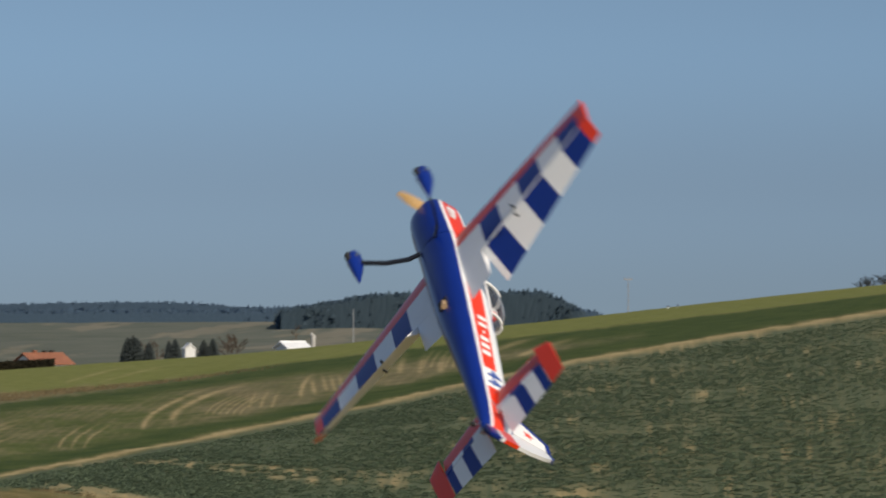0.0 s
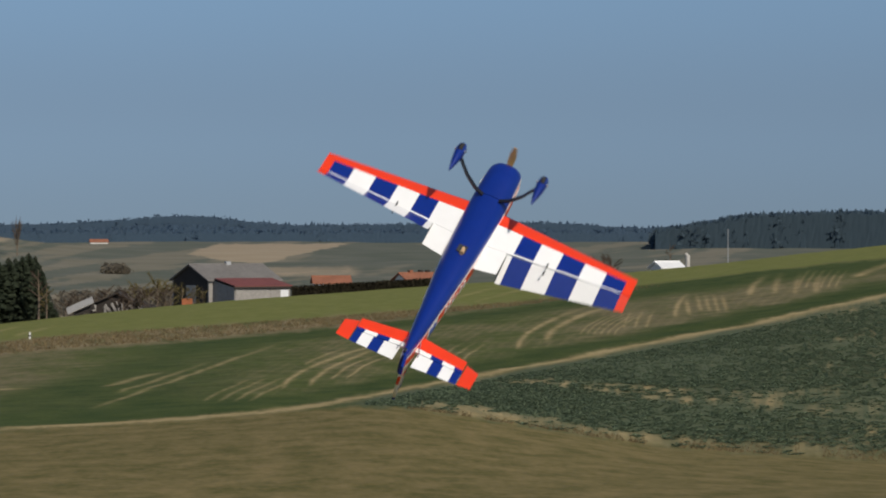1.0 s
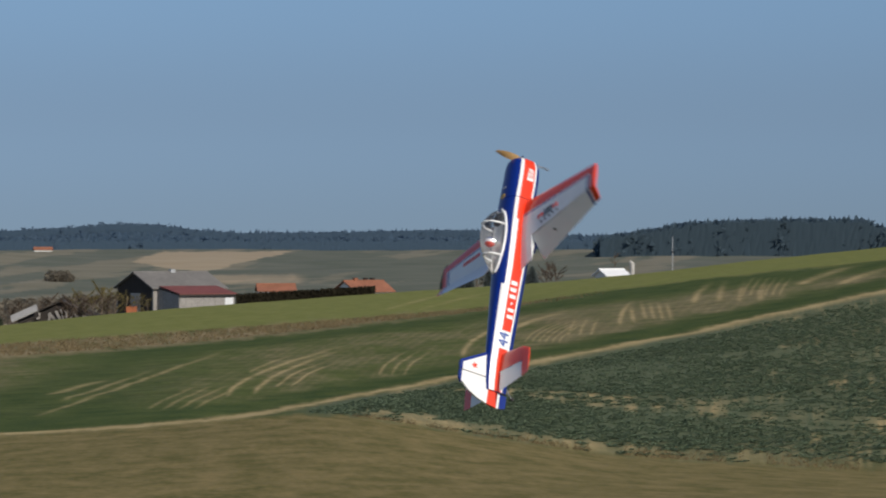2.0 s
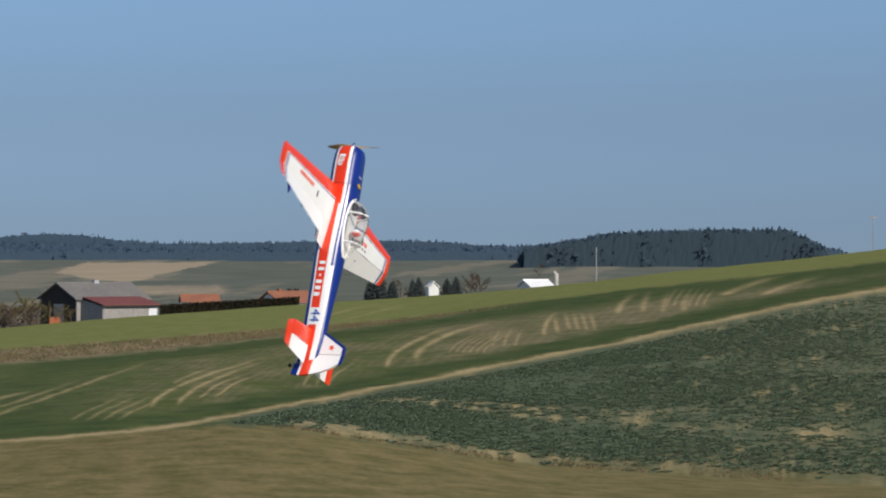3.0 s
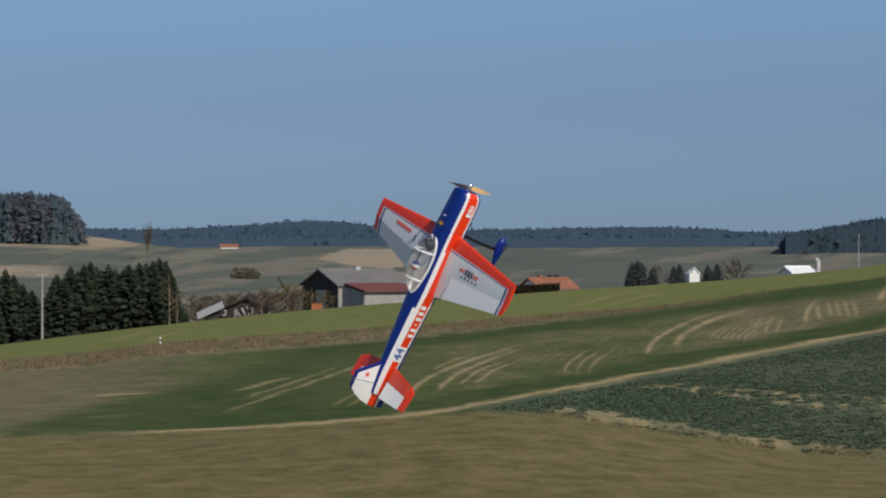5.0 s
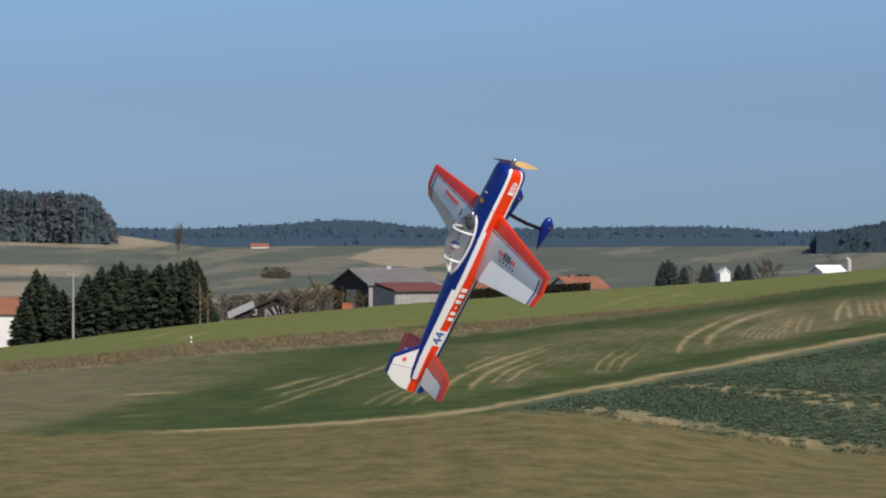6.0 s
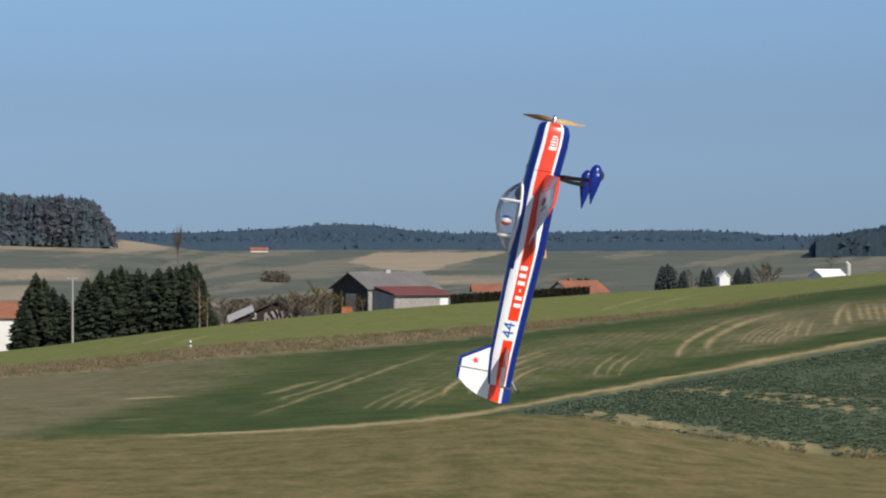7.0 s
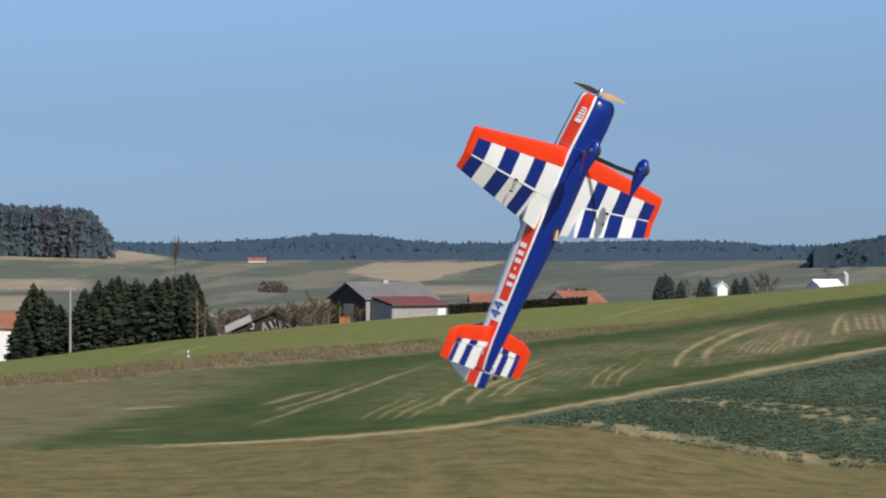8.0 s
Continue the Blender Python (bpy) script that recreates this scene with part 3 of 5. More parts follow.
        # sponsor writing on the upper side, as plain bars
        if side < 0:
            for i in range(7):
                tall = 1 < i < 5
                bars("sponsor_bar", [(0, 0, 0.020, 0.050 if tall else 0.028)], wing_top(-0.30 - 0.034 * i, 0.42), INK if tall else RED, wing, "sponsor bar")
            for i in range(5):
                bars("sponsor_bar", [(0, 0, 0.016, 0.014)], wing_top(-0.33 - 0.046 * i, 0.53), INK, wing, "small grey sponsor bar")
        else:
            for i in range(7):
                bars("sponsor_bar", [(0, 0, 0.022, 0.026)], wing_top(0.64 - 0.032 * i, 0.36), RED, wing, "red sponsor bar")
            bars("sponsor_stroke", [(0, 0, 0.012, 0.05)], wing_top(0.36, 0.42), INK, wing, "grey stroke")
    # tailplane, elevators
    for side in (1, -1):
        stab = part("tailplane", wing_half(side, S_ROOT, S_TIP, *S_Y, 0, 0.48, 0.06, 0.045, S_ROWS, S_COLS, stab_skin), skin, ob, smooth=35)
        bm = wing_half(side, S_ROOT, S_TIP, 0.052, S_Y[1], 0.50, 1.0, 0.06, 0.045, S_ROWS, S_COLS, stab_skin)
        horn = wing_half(side, H_ROOT, H_TIP, *H_Y, 0, 1.0, 0.06, 0.045, S_ROWS, (0, 0.5, 1.0), lambda top, c, f: 2)
        tmp = bpy.data.meshes.new("horn")
        horn.to_mesh(tmp)
        horn.free()
        bm.from_mesh(tmp)
        bpy.data.meshes.remove(tmp)
        basis = Matrix.Translation((-1.535, side * 0.2, 0.045))
        bm.transform(basis.inverted())
        el = part("elevator", bm, skin, ob, smooth=35)
        el.matrix_basis = basis
        ELEVATORS.append((el, basis))
        bm = bmesh.new()
        tube(bm, [(-1.44, side * 0.034, 0.02), (-1.55, side * 0.06, 0.025)], [0.0025, 0.0025], 6)
        box(bm, -1.56, -1.545, side * 0.06 - 0.003, side * 0.06 + 0.003, 0.018, 0.043)
        part("elevator_linkage", bm, METAL, stab, "thin metal pushrod")
    # fin with its star, rudder
    bm = bmesh.new()
    blade(bm, [(-1.415, 0.134), (-1.515, 0.298), (-1.565, 0.298), (-1.565, 0.120)], 0.016, 1)
    fin = part("fin", bm, skin, ob)
    bm = bmesh.new()
    blade(bm, [(-1.395, 0.132), (-1.505, 0.318), (-1.565, 0.320), (-1.565, 0.300), (-1.516, 0.299), (-1.416, 0.134)], 0.018, 0)
    part("fin_edge", bm, skin, fin, "blue leading edge")
    bm = bmesh.new()
    pts = [(-1.572, 0.300), (-1.64, 0.300), (-1.685, 0.245), (-1.722, 0.17), (-1.740, 0.10), (-1.572, 0.10)]
    blade(bm, pts, 0.015, 1)
    blade(bm, [(-1.572, 0.099), (-1.740, 0.099), (-1.750, 0.03), (-1.655, 0.03), (-1.655, 0.099)][:4], 0.0155, 2)
    blade(bm, [(-1.655, 0.029), (-1.750, 0.029), (-1.750, 0.012), (-1.655, 0.012)], 0.0155, 1)
    blade(bm, [(-1.655, 0.011), (-1.750, 0.011), (-1.738, -0.036), (-1.655, -0.036)], 0.0155, 0)
    blade(bm, [(-1.572, 0.301), (-1.572, 0.320), (-1.625, 0.318), (-1.655, 0.300)], 0.016, 0)
    bm.transform(Matrix.Translation((1.568, 0, 0)))
    rud = part("rudder", bm, skin, ob)
    rud.matrix_basis = Matrix.Translation((-1.568, 0, 0))
    for side in (1, -1):
        bm = bmesh.new()
        pts = [(0.026 * (1 if i % 2 == 0 else 0.4) * math.cos(math.pi / 2 + math.pi * i / 5), 0.026 * (1 if i % 2 == 0 else 0.4) * math.sin(math.pi / 2 + math.pi * i / 5)) for i in range(10)]
        blade(bm, pts, 0.002)
        bm.transform(Matrix.Translation((-1.515, side * 0.0088, 0.215)))
        part("star", bm, RED, fin, "small red star")
    # canopy, frame, pilot
    def hoop(s, drop=0.0):
        w = (s - 0.375) / (0.83 - 0.375)
        rise = 0.128 * math.sin(math.pi * min(max(w, 0), 1) ** 0.85) ** 0.75 if 0 < w < 1 else 0.0
        top, low, half = body_at(s)
        b = half * 0.70 * (math.sin(math.pi * min(max(w, 0.004), 0.996) ** 0.8) ** 0.4)
        base = low + (top - low) * (0.5 + 0.5 * max(0.0, 1 - (b / half) ** 2.4) ** (1 / 3.2)) + 0.002
        top = max(top, base + 0.004)
        return [Vector((-s, -b * math.cos(math.pi * k / 14), base + (top - base + rise) * math.sin(math.pi * k / 14) ** 0.8)) for k in range(15)]
    bm = bmesh.new()
    loft(bm, [hoop(0.377 + (0.828 - 0.377) * i / 18) for i in range(19)], closed=False, caps=False)
    canopy = part("canopy", bm, CLEAR, ob, "clear bubble canopy", smooth=60)
    canopy.visible_shadow = False
    for s in (0.50, 0.72):
        bm = bmesh.new()
        tube(bm, hoop(s), [0.0075] * 15, 6)
        part("canopy_hoop", bm, WHITE, canopy, "white canopy bow", smooth=50)
    bm = bmesh.new()
    for e in (0, 14):
        tube(bm, [hoop(0.377 + (0.828 - 0.377) * i / 18)[e] for i in range(19)], [0.010] * 19, 8)
    part("canopy_frame", bm, WHITE, canopy, "white canopy rim", smooth=50)
    bm = bmesh.new()
    floor = [hoop(0.385 + 0.435 * i / 12) for i in range(13)]
    loft(bm, [[Vector((r[1].x, r[1].y * 0.93, 0.1352)), Vector((r[13].x, r[13].y * 0.93, 0.1352))] for r in floor], closed=False, caps=False)
    part("cockpit_floor", bm, material("grey_cockpit_floor", (0.68, 0.68, 0.67), 0.7, vary=0.2, scale=30), body, "light grey cockpit floor")
    bm = bmesh.new()
    bmesh.ops.create_uvsphere(bm, u_segments=14, v_segments=10, radius=0.045)
    bm.transform(Matrix.Translation((-0.445, 0, 0.125)) @ Matrix.Diagonal((1.1, 1.3, 0.9, 1)))
    part("dashboard", bm, COCKPIT, body, "dark instrument hood", smooth=60)
    bm = bmesh.new()
    bmesh.ops.create_uvsphere(bm, u_segments=16, v_segments=12, radius=0.034)
    for f in bm.faces:
        f.material_index = 0 if f.calc_center_median().x > 0.008 else (1 if f.calc_center_median().x > -0.010 else 2)
    bm.transform(Matrix.Translation((-0.625, 0, 0.188)))
    part("pilot_figure", bm, [BLUE, WHITE, RED], ob, "tiny helmeted figure in blue, white and red", smooth=60)
    # undercarriage
    for side in (1, -1):
        bm = bmesh.new()
        path = [(-0.30, side * 0.05, -0.088), (-0.30, side * 0.10, -0.115), (-0.303, side * 0.165, -0.185), (-0.30, side * 0.215, -0.262), (-0.298, side * 0.232, -0.290)]
        rings = [[Vector((x + dx, y + dy * side, z + dz)) for dx, dy, dz in ((-0.012, -0.003, -0.003), (0.012, -0.003, -0.003), (0.012, 0.004, 0.004), (-0.012, 0.004, 0.004))] for x, y, z in path]
        loft(bm, rings)
        leg = part("gear_leg", bm, BLACK, ob, "bowed black undercarriage leg", smooth=50)
        bm = bmesh.new()
        sec = ((-0.198, 0.002, 0.004), (-0.205, 0.018, 0.020), (-0.23, 0.027, 0.036), (-0.27, 0.029, 0.042), (-0.31, 0.026, 0.037), (-0.36, 0.019, 0.025), (-0.41, 0.010, 0.012), (-0.445, 0.002, 0.003))
        loft(bm, [[Vector((x, side * 0.245 + w * math.cos(6.2832 * k / 14), -0.285 + h * math.sin(6.2832 * k / 14))) for k in range(14)] for x, w, h in sec])
        pant = part("wheel_spat", bm, BLUE, leg, "glossy blue teardrop wheel spat", smooth=60)
        bm = bmesh.new()
        rings = []
        for k in range(18):
            a = 6.2832 * k / 18
            rings.append([Vector((-0.262 + (0.028 + 0.011 * math.cos(b)) * math.cos(a), side * 0.245 + 0.013 * math.sin(b), -0.300 + (0.028 + 0.011 * math.cos(b)) * math.sin(a))) for b in [6.2832 * q / 8 for q in range(8)]])
        loft(bm, rings + [rings[0]], caps=False)
        wheel = part("wheel", bm, RUBBER, leg, "black rubber tyre", smooth=60)
        bm = bmesh.new()
        bmesh.ops.create_cone(bm, cap_ends=True, segments=12, radius1=0.009, radius2=0.009, depth=0.066)
        bm.transform(pose(-0.262, side * 0.245, -0.296, 90, 0, 0))
        part("axle", bm, METAL, leg, "bright axle nut", smooth=40)
    bm = bmesh.new()
    tube(bm, [(-1.60, 0, -0.030), (-1.64, 0, -0.055), (-1.655, 0, -0.075)], [0.004, 0.003, 0.003], 6)
    spring = part("tail_spring", bm, METAL, ob, "thin metal tail spring")
    bm = bmesh.new()
    bmesh.ops.create_cone(bm, cap_ends=True, segments=12, radius1=0.013, radius2=0.013, depth=0.012)
    bm.transform(pose(-1.657, 0, -0.080, 90, 0, 0))
    part("tail_wheel", bm, RUBBER, spring, "small black tail wheel")
    # propeller
    bm = bmesh.new()
    for sgn in (1, -1):
        rings = []
        for q in range(9):
            r = 0.008 + 0.192 * q / 8
            ch = 0.020 * math.sin(math.pi * (0.12 + 0.80 * q / 8)) + 0.004
            tw = radians(58 - 42 * q / 8) * sgn
            c, s2 = math.cos(tw), math.sin(tw)
            rings.append([Vector((u * ch * s2 + v * c * 0.003, sgn * r, u * ch * c - v * s2 * 0.003)) for u, v in ((-1, 0), (-0.3, 1), (0.5, 0.8), (1, 0), (0.4, -0.7), (-0.4, -0.7))])
        loft(bm, rings)
    prop = part("propeller", bm, PROPWOOD, ob, "two-bladed varnished wooden propeller", smooth=50)
    prop.matrix_basis = Matrix.Translation((0.046, 0, 0.005))
    bm = bmesh.new()
    loft(bm, [[Vector((x, r * math.cos(6.2832 * k / 12), r * math.sin(6.2832 * k / 12))) for k in range(12)] for x, r in ((-0.03, 0.016), (0.012, 0.016), (0.026, 0.010), (0.034, 0.002))])
    part("spinner", bm, METAL, prop, "small metal spinner nut", smooth=40)
    return ob, prop, rud


AILERONS, ELEVATORS = [], []
plane, propeller, rudder = build_plane()


# ---- trees, woods, hedges and the farm beyond the crest ----
def leafy_material(name, color, vary, rough=0.8, through_light=0.4, soft=0.0):
    """Foliage; soft turns the facets towards one common slope, so that far crowns read as a mass."""
    m = bpy.data.materials.new(name)
    m.use_nodes = True
    n, l = m.node_tree.nodes, m.node_tree.links
    b = n["Principled BSDF"]
    b.inputs["Roughness"].default_value, b.inputs["Specular IOR Level"].default_value = rough, 0.15
    g, rng, mul = n.new("ShaderNodeNewGeometry"), n.new("ShaderNodeMapRange"), n.new("ShaderNodeVectorMath")
    rng.inputs[3].default_value, rng.inputs[4].default_value = 1 - vary, 1 + vary
    mul.operation = "SCALE"
    mul.inputs[0].default_value = color
    l.new(g.outputs["Random Per Island"], rng.inputs[0]), l.new(rng.outputs[0], mul.inputs["Scale"]), l.new(mul.outputs[0], b.inputs["Base Color"])
    if soft:
        own, both = n.new("ShaderNodeVectorMath"), n.new("ShaderNodeVectorMath")
        own.operation, both.operation = "SCALE", "ADD"
        own.inputs["Scale"].default_value, both.inputs[1].default_value = 1 - soft, (0.1 * soft, -0.75 * soft, 0.65 * soft)
        l.new(g.outputs["Normal"], own.inputs[0]), l.new(own.outputs[0], both.inputs[0]), l.new(both.outputs[0], b.inputs["Normal"])
    thin, mix = n.new("ShaderNodeBsdfTranslucent"), n.new("ShaderNodeMixShader")
    mix.inputs[0].default_value = through_light
    l.new(mul.outputs[0], thin.inputs["Color"])
    l.new(b.outputs[0], mix.inputs[1]), l.new(thin.outputs[0], mix.inputs[2])
    l.new(mix.outputs[0], n["Material Output"].inputs["Surface"])
    return m


NEEDLES = leafy_material("spruce_needles", (0.050, 0.064, 0.040), 0.45, 0.8, 0.5)
# greyed, lightened needle colour stands in for haze over the field clump
HAZENEEDLES = leafy_material("hazed_spruce_needles", (0.096, 0.116, 0.114), 0.2, 0.8, 0.5, 0.3)
BARK = material("tree_bark", (0.16, 0.12, 0.085), 0.9, vary=0.3, scale=6)
TWIGS = leafy_material("bare_twigs", (0.13, 0.095, 0.070), 0.35)
CATKIN = leafy_material("yellowish_spring_twigs", (0.20, 0.16, 0.06), 0.35)
HEDGE = leafy_material("dark_hedge_leaves", (0.035, 0.030, 0.018), 0.5)
# the blue-grey of distance haze is put into these far wood colours
FARHAZEWOOD = leafy_material("hazed_far_spruce", (0.078, 0.126, 0.182), 0.04, 0.8, 0.5, 0.4)
FARHAZELEAF = leafy_material("hazed_far_mixed", (0.086, 0.132, 0.184), 0.05, 0.8, 0.5, 0.4)
# nearer woods: air haze is mixed into their base colours as well
MIDHAZEWOOD = leafy_material("hazed_mid_spruce", (0.074, 0.114, 0.146), 0.06, 0.8, 0.55, 0.3)
MIDHAZELEAF = leafy_material("hazed_mid_mixed", (0.080, 0.118, 0.148), 0.08, 0.8, 0.55, 0.3)
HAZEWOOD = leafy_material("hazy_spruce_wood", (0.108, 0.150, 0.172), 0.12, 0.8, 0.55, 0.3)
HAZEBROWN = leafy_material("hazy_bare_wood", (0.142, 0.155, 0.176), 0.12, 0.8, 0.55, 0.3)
BROWNWOOD = leafy_material("bare_wood_edge", (0.205, 0.178, 0.135), 0.2, 0.8, 0.5)
RAPELEAF = leafy_material("rape_leaves", (0.150, 0.192, 0.115), 0.3, 0.6, 0.5)
STRAW = leafy_material("dry_grass_blades", (0.25, 0.190, 0.100), 0.4)


class Soup:
    """Loose triangles and quads gathered into one mesh."""
    def __init__(self):
        self.v, self.f, self.m = [], [], []

    def add(self, pts, faces, mat=0):
        k = len(self.v)
        self.v += [tuple(p) for p in pts]
        self.f += [[k + i for i in f] for f in faces]
        self.m += [mat] * len(faces)

    def mesh(self, name, mats):
        me = bpy.data.meshes.new(name)
        me.from_pydata(self.v, [], self.f)
        for m in mats:
            me.materials.append(m)
        me.polygons.foreach_set("material_index", self.m)
        return me


def branch_fan(s, rng, p, az, length, droop, width):
    """One drooping spruce bough with ragged side twigs."""
    d = Vector((math.cos(az), math.sin(az), 0))
    side = Vector((-d.y, d.x, 0))
    a = Vector(p)
    b = a + d * length * 0.55 + Vector((0, 0, -droop * 0.35))
    c = a + d * length + Vector((0, 0, -droop))
    w = width
    s.add([a, b + side * w + Vector((0, 0, -w * rng.uniform(0.3, 1))), c, b - side * w + Vector((0, 0, -w * rng.uniform(0.3, 1))), b + Vector((0, 0, 0.12 * length))], [(0, 1, 4), (1, 2, 4), (2, 3, 4), (3, 0, 4)])
    for q in (0.35, 0.6, 0.8):
        o = a.lerp(c, q)
        for sg in (1, -1):
            e = o + (d * 0.55 + side * sg * rng.uniform(0.5, 1.0)) * length * 0.32 * (1.2 - q) + Vector((0, 0, -rng.uniform(0.05, 0.3) * length))
            s.add([o + d * 0.06 * length, o - d * 0.06 * length, e], [(0, 1, 2)])


def spruce(seed, height, spread, needles=None):
    """A dense spruce with a rounded tip, its boughs set all round the stem at uneven heights."""
    rng = random.Random(seed)
    s = Soup()
    for i in range(560):
        f = (i + rng.random()) / 560
        f = f ** 0.9
        z = height * (0.04 + 0.95 * f)
        r = spread * 1.45 * (1 - f ** 2.3) ** 0.8 * rng.uniform(0.55, 1.12) + 0.10
        branch_fan(s, rng, (0, 0, z), rng.uniform(0, 6.2832), r, r * rng.uniform(-0.05, 0.4), r * rng.uniform(0.14, 0.26))
    ob = tagged(new("spruce_tree"), "tall dark green spruce standing in a dense windbreak row", "spruce tree", "spruce windbreak")
    bm = bmesh.new()
    tube(bm, [(0, 0, -0.5), (0, 0, height * 0.5), (0, 0, height)], [0.16, 0.10, 0.015], 7)
    part("trunk", bm, BARK, ob, "grey-brown trunk")
    c = new("crown", s.mesh("crown", [needles or NEEDLES]))
    c.parent = ob
    return ob


def bare_tree(seed, height, spread, label, twig=TWIGS, name="bare_tree", upright=0.5, limbs=16):
    """A leafless tree: tapered trunk and limbs, a crown of thin twigs."""
    rng = random.Random(seed)
    ob = tagged(new(name), label, "tree")
    bm = bmesh.new()
    tube(bm, [(0, 0, -0.5), (0.05, 0, height * 0.4), (0, 0.05, height * 0.9)], [0.022 * height, 0.015 * height, 0.003 * height], 7)
    s = Soup()
    for k in range(limbs):
        z = height * rng.uniform(0.2, 0.75)
        az = rng.uniform(0, 6.2832)
        ln = spread * rng.uniform(0.6, 1.1) * (1.15 - z / height * 0.6)
        d = Vector((math.cos(az), math.sin(az), upright + rng.uniform(0.1, 0.5)))
        tip = Vector((0, 0, z)) + d * ln
        tube(bm, [(0, 0, z), Vector((0, 0, z)).lerp(tip, 0.5) + Vector((0, 0, 0.06 * ln)), tip], [0.0055 * height, 0.0035 * height, 0.0012 * height], 5)
        for j in range(110):
            o = Vector((0, 0, z)).lerp(tip, rng.uniform(0.3, 1))
            e = o + (d.normalized() + Vector((rng.uniform(-1, 1), rng.uniform(-1, 1), rng.uniform(-0.4, 0.9)))) * spread * rng.uniform(0.07, 0.22)
            w = Vector((rng.uniform(-1, 1), rng.uniform(-1, 1), rng.uniform(-1, 1))) * 0.008 * spread
            s.add([o + w, o - w, e], [(0, 1, 2)])
    part("trunk", bm, BARK, ob)
    c = new("crown", s.mesh("crown", [twig]))
    c.parent = ob
    return ob


def place(px, py_top, py_foot, r):
    """A foot on the ground at bearing px and the height that reaches up to py_top."""
    p = spot(px, r)
    return p, (EYE.z - r * (py_top - HORIZON) / F) - p.z


SPRUCE_KINDS = [spruce(11 + k, 8.0, 1.15 + 0.10 * k) for k in range(4)]
for o, px, top in zip(SPRUCE_KINDS, (66, 96, 214, 300), (474, 500, 461, 463)):
    foot, h = place(px, top, 0, 346)
    o.matrix_basis = Matrix.Translation(foot + Vector((0, 0, h - 8.0)))
rng = random.Random(5)
for k, (px, top) in enumerate(((44, 530), (55, 498), (80, 484), (112, 512), (146, 512), (156, 484), (168, 490), (180, 470), (192, 476), (203, 466), (224, 470), (234, 476), (246, 466), (258, 474), (270, 478), (281, 467), (291, 474), (312, 464), (324, 460), (335, 455), (347, 460), (357, 482), (372, 545), (163, 520), (250, 500), (318, 500))):
    foot, h = place(px, top, 0, 340 + 9 * ((k * 7) % 3))
    wd = rng.uniform(0.85, 1.15) * (0.7 if px > 350 else 1.0)
    copy_thing(SPRUCE_KINDS[k % 4], Matrix.Translation(foot) @ Matrix.Rotation(rng.uniform(0, 6.28), 4, "Z") @ Matrix.Diagonal((wd, wd, h / 8.0, 1)))
for k, (px, top, r, sp, lab, tw, nm) in enumerate(((352, 466, 336, 1.3, "leafless brown tree beside the dark spruces", TWIGS, "bare_tree"), (366, 505, 334, 1.0, "thin pale-stemmed tree at the edge of the spruces", CATKIN, "bare_tree"),
                                                   (560, 490, 398, 2.3, "yellowish budding tree beside the old barn", CATKIN, "budding_tree"), (530, 500, 402, 2.2, "yellowish budding tree beside the old barn", CATKIN, "budding_tree"),
                                                   (583, 497, 400, 1.6, "yellowish budding tree beside the old barn", CATKIN, "budding_tree"), (515, 506, 400, 2.0, "brown leafless shrub in front of the farmyard", TWIGS, "bare_shrub"), (545, 512, 396, 1.6, "brown leafless shrub in front of the farmyard", TWIGS, "bare_shrub"), (573, 512, 394, 1.7, "brown leafless shrub in front of the farmyard", TWIGS, "bare_shrub"),
            (604, 500, 420, 1.5, "olive budding shrub against the dark barn gable", CATKIN, "budding_shrub"), (622, 506, 420, 1.3, "olive budding shrub against the dark barn gable", CATKIN, "budding_shrub"), (640, 512, 420, 1.1, "olive budding shrub against the dark barn gable", CATKIN, "budding_shrub"),
            (470, 512, 450, 2.0, "brown leafless shrub behind the tumbledown shed", TWIGS, "bare_shrub"), (420, 520, 460, 2.0, "brown leafless shrub behind the tumbledown shed", TWIGS, "bare_shrub"), (400, 528, 440, 1.6, "brown leafless shrub behind the tumbledown shed", TWIGS, "bare_shrub"),
            (500, 515, 405, 1.8, "low brown shrub near the tumbledown shed", TWIGS, "bare_shrub"),
                                                   (452, 528, 420, 1.8, "low brown shrub near the tumbledown shed", TWIGS, "bare_shrub"), (1362, 456, 520, 2.4, "leafless tree behind the green crest", TWIGS, "bare_tree"),
                                                   (1346, 462, 515, 2.0, "leafless tree behind the green crest", TWIGS, "bare_tree"), (1200, 466, 520, 1.8, "leafless tree behind the green crest", TWIGS, "bare_tree"), (1222, 466, 520, 1.8, "leafless tree behind the green crest", TWIGS, "bare_tree"),
                                                   (1466, 428, 560, 1.2, "thin leafless tree behind the white-roofed shed", TWIGS, "bare_tree"), (315, 402, 1300, 2.6, "tall bare poplar standing alone in the far fields", TWIGS, "poplar"),
                                                   (2480, 362, 430, 1.6, "small dark tree on the skyline", HEDGE, "skyline_tree"), (2505, 358, 432, 1.8, "small dark tree on the skyline", HEDGE, "skyline_tree"), (2465, 366, 430, 1.2, "small dark bush on the skyline", HEDGE, "skyline_bush"))):
    foot, h = place(px, top, 0, r)
    t = bare_tree(40 + k, max(h, 1.5) * 0.92, sp, lab, tw, nm, *((3.0, 44) if nm == "poplar" else (0.5, 16)))
    t.matrix_basis = Matrix.Translation(foot)
field_spruce = spruce(17, 8.0, 1.1, HAZENEEDLES)
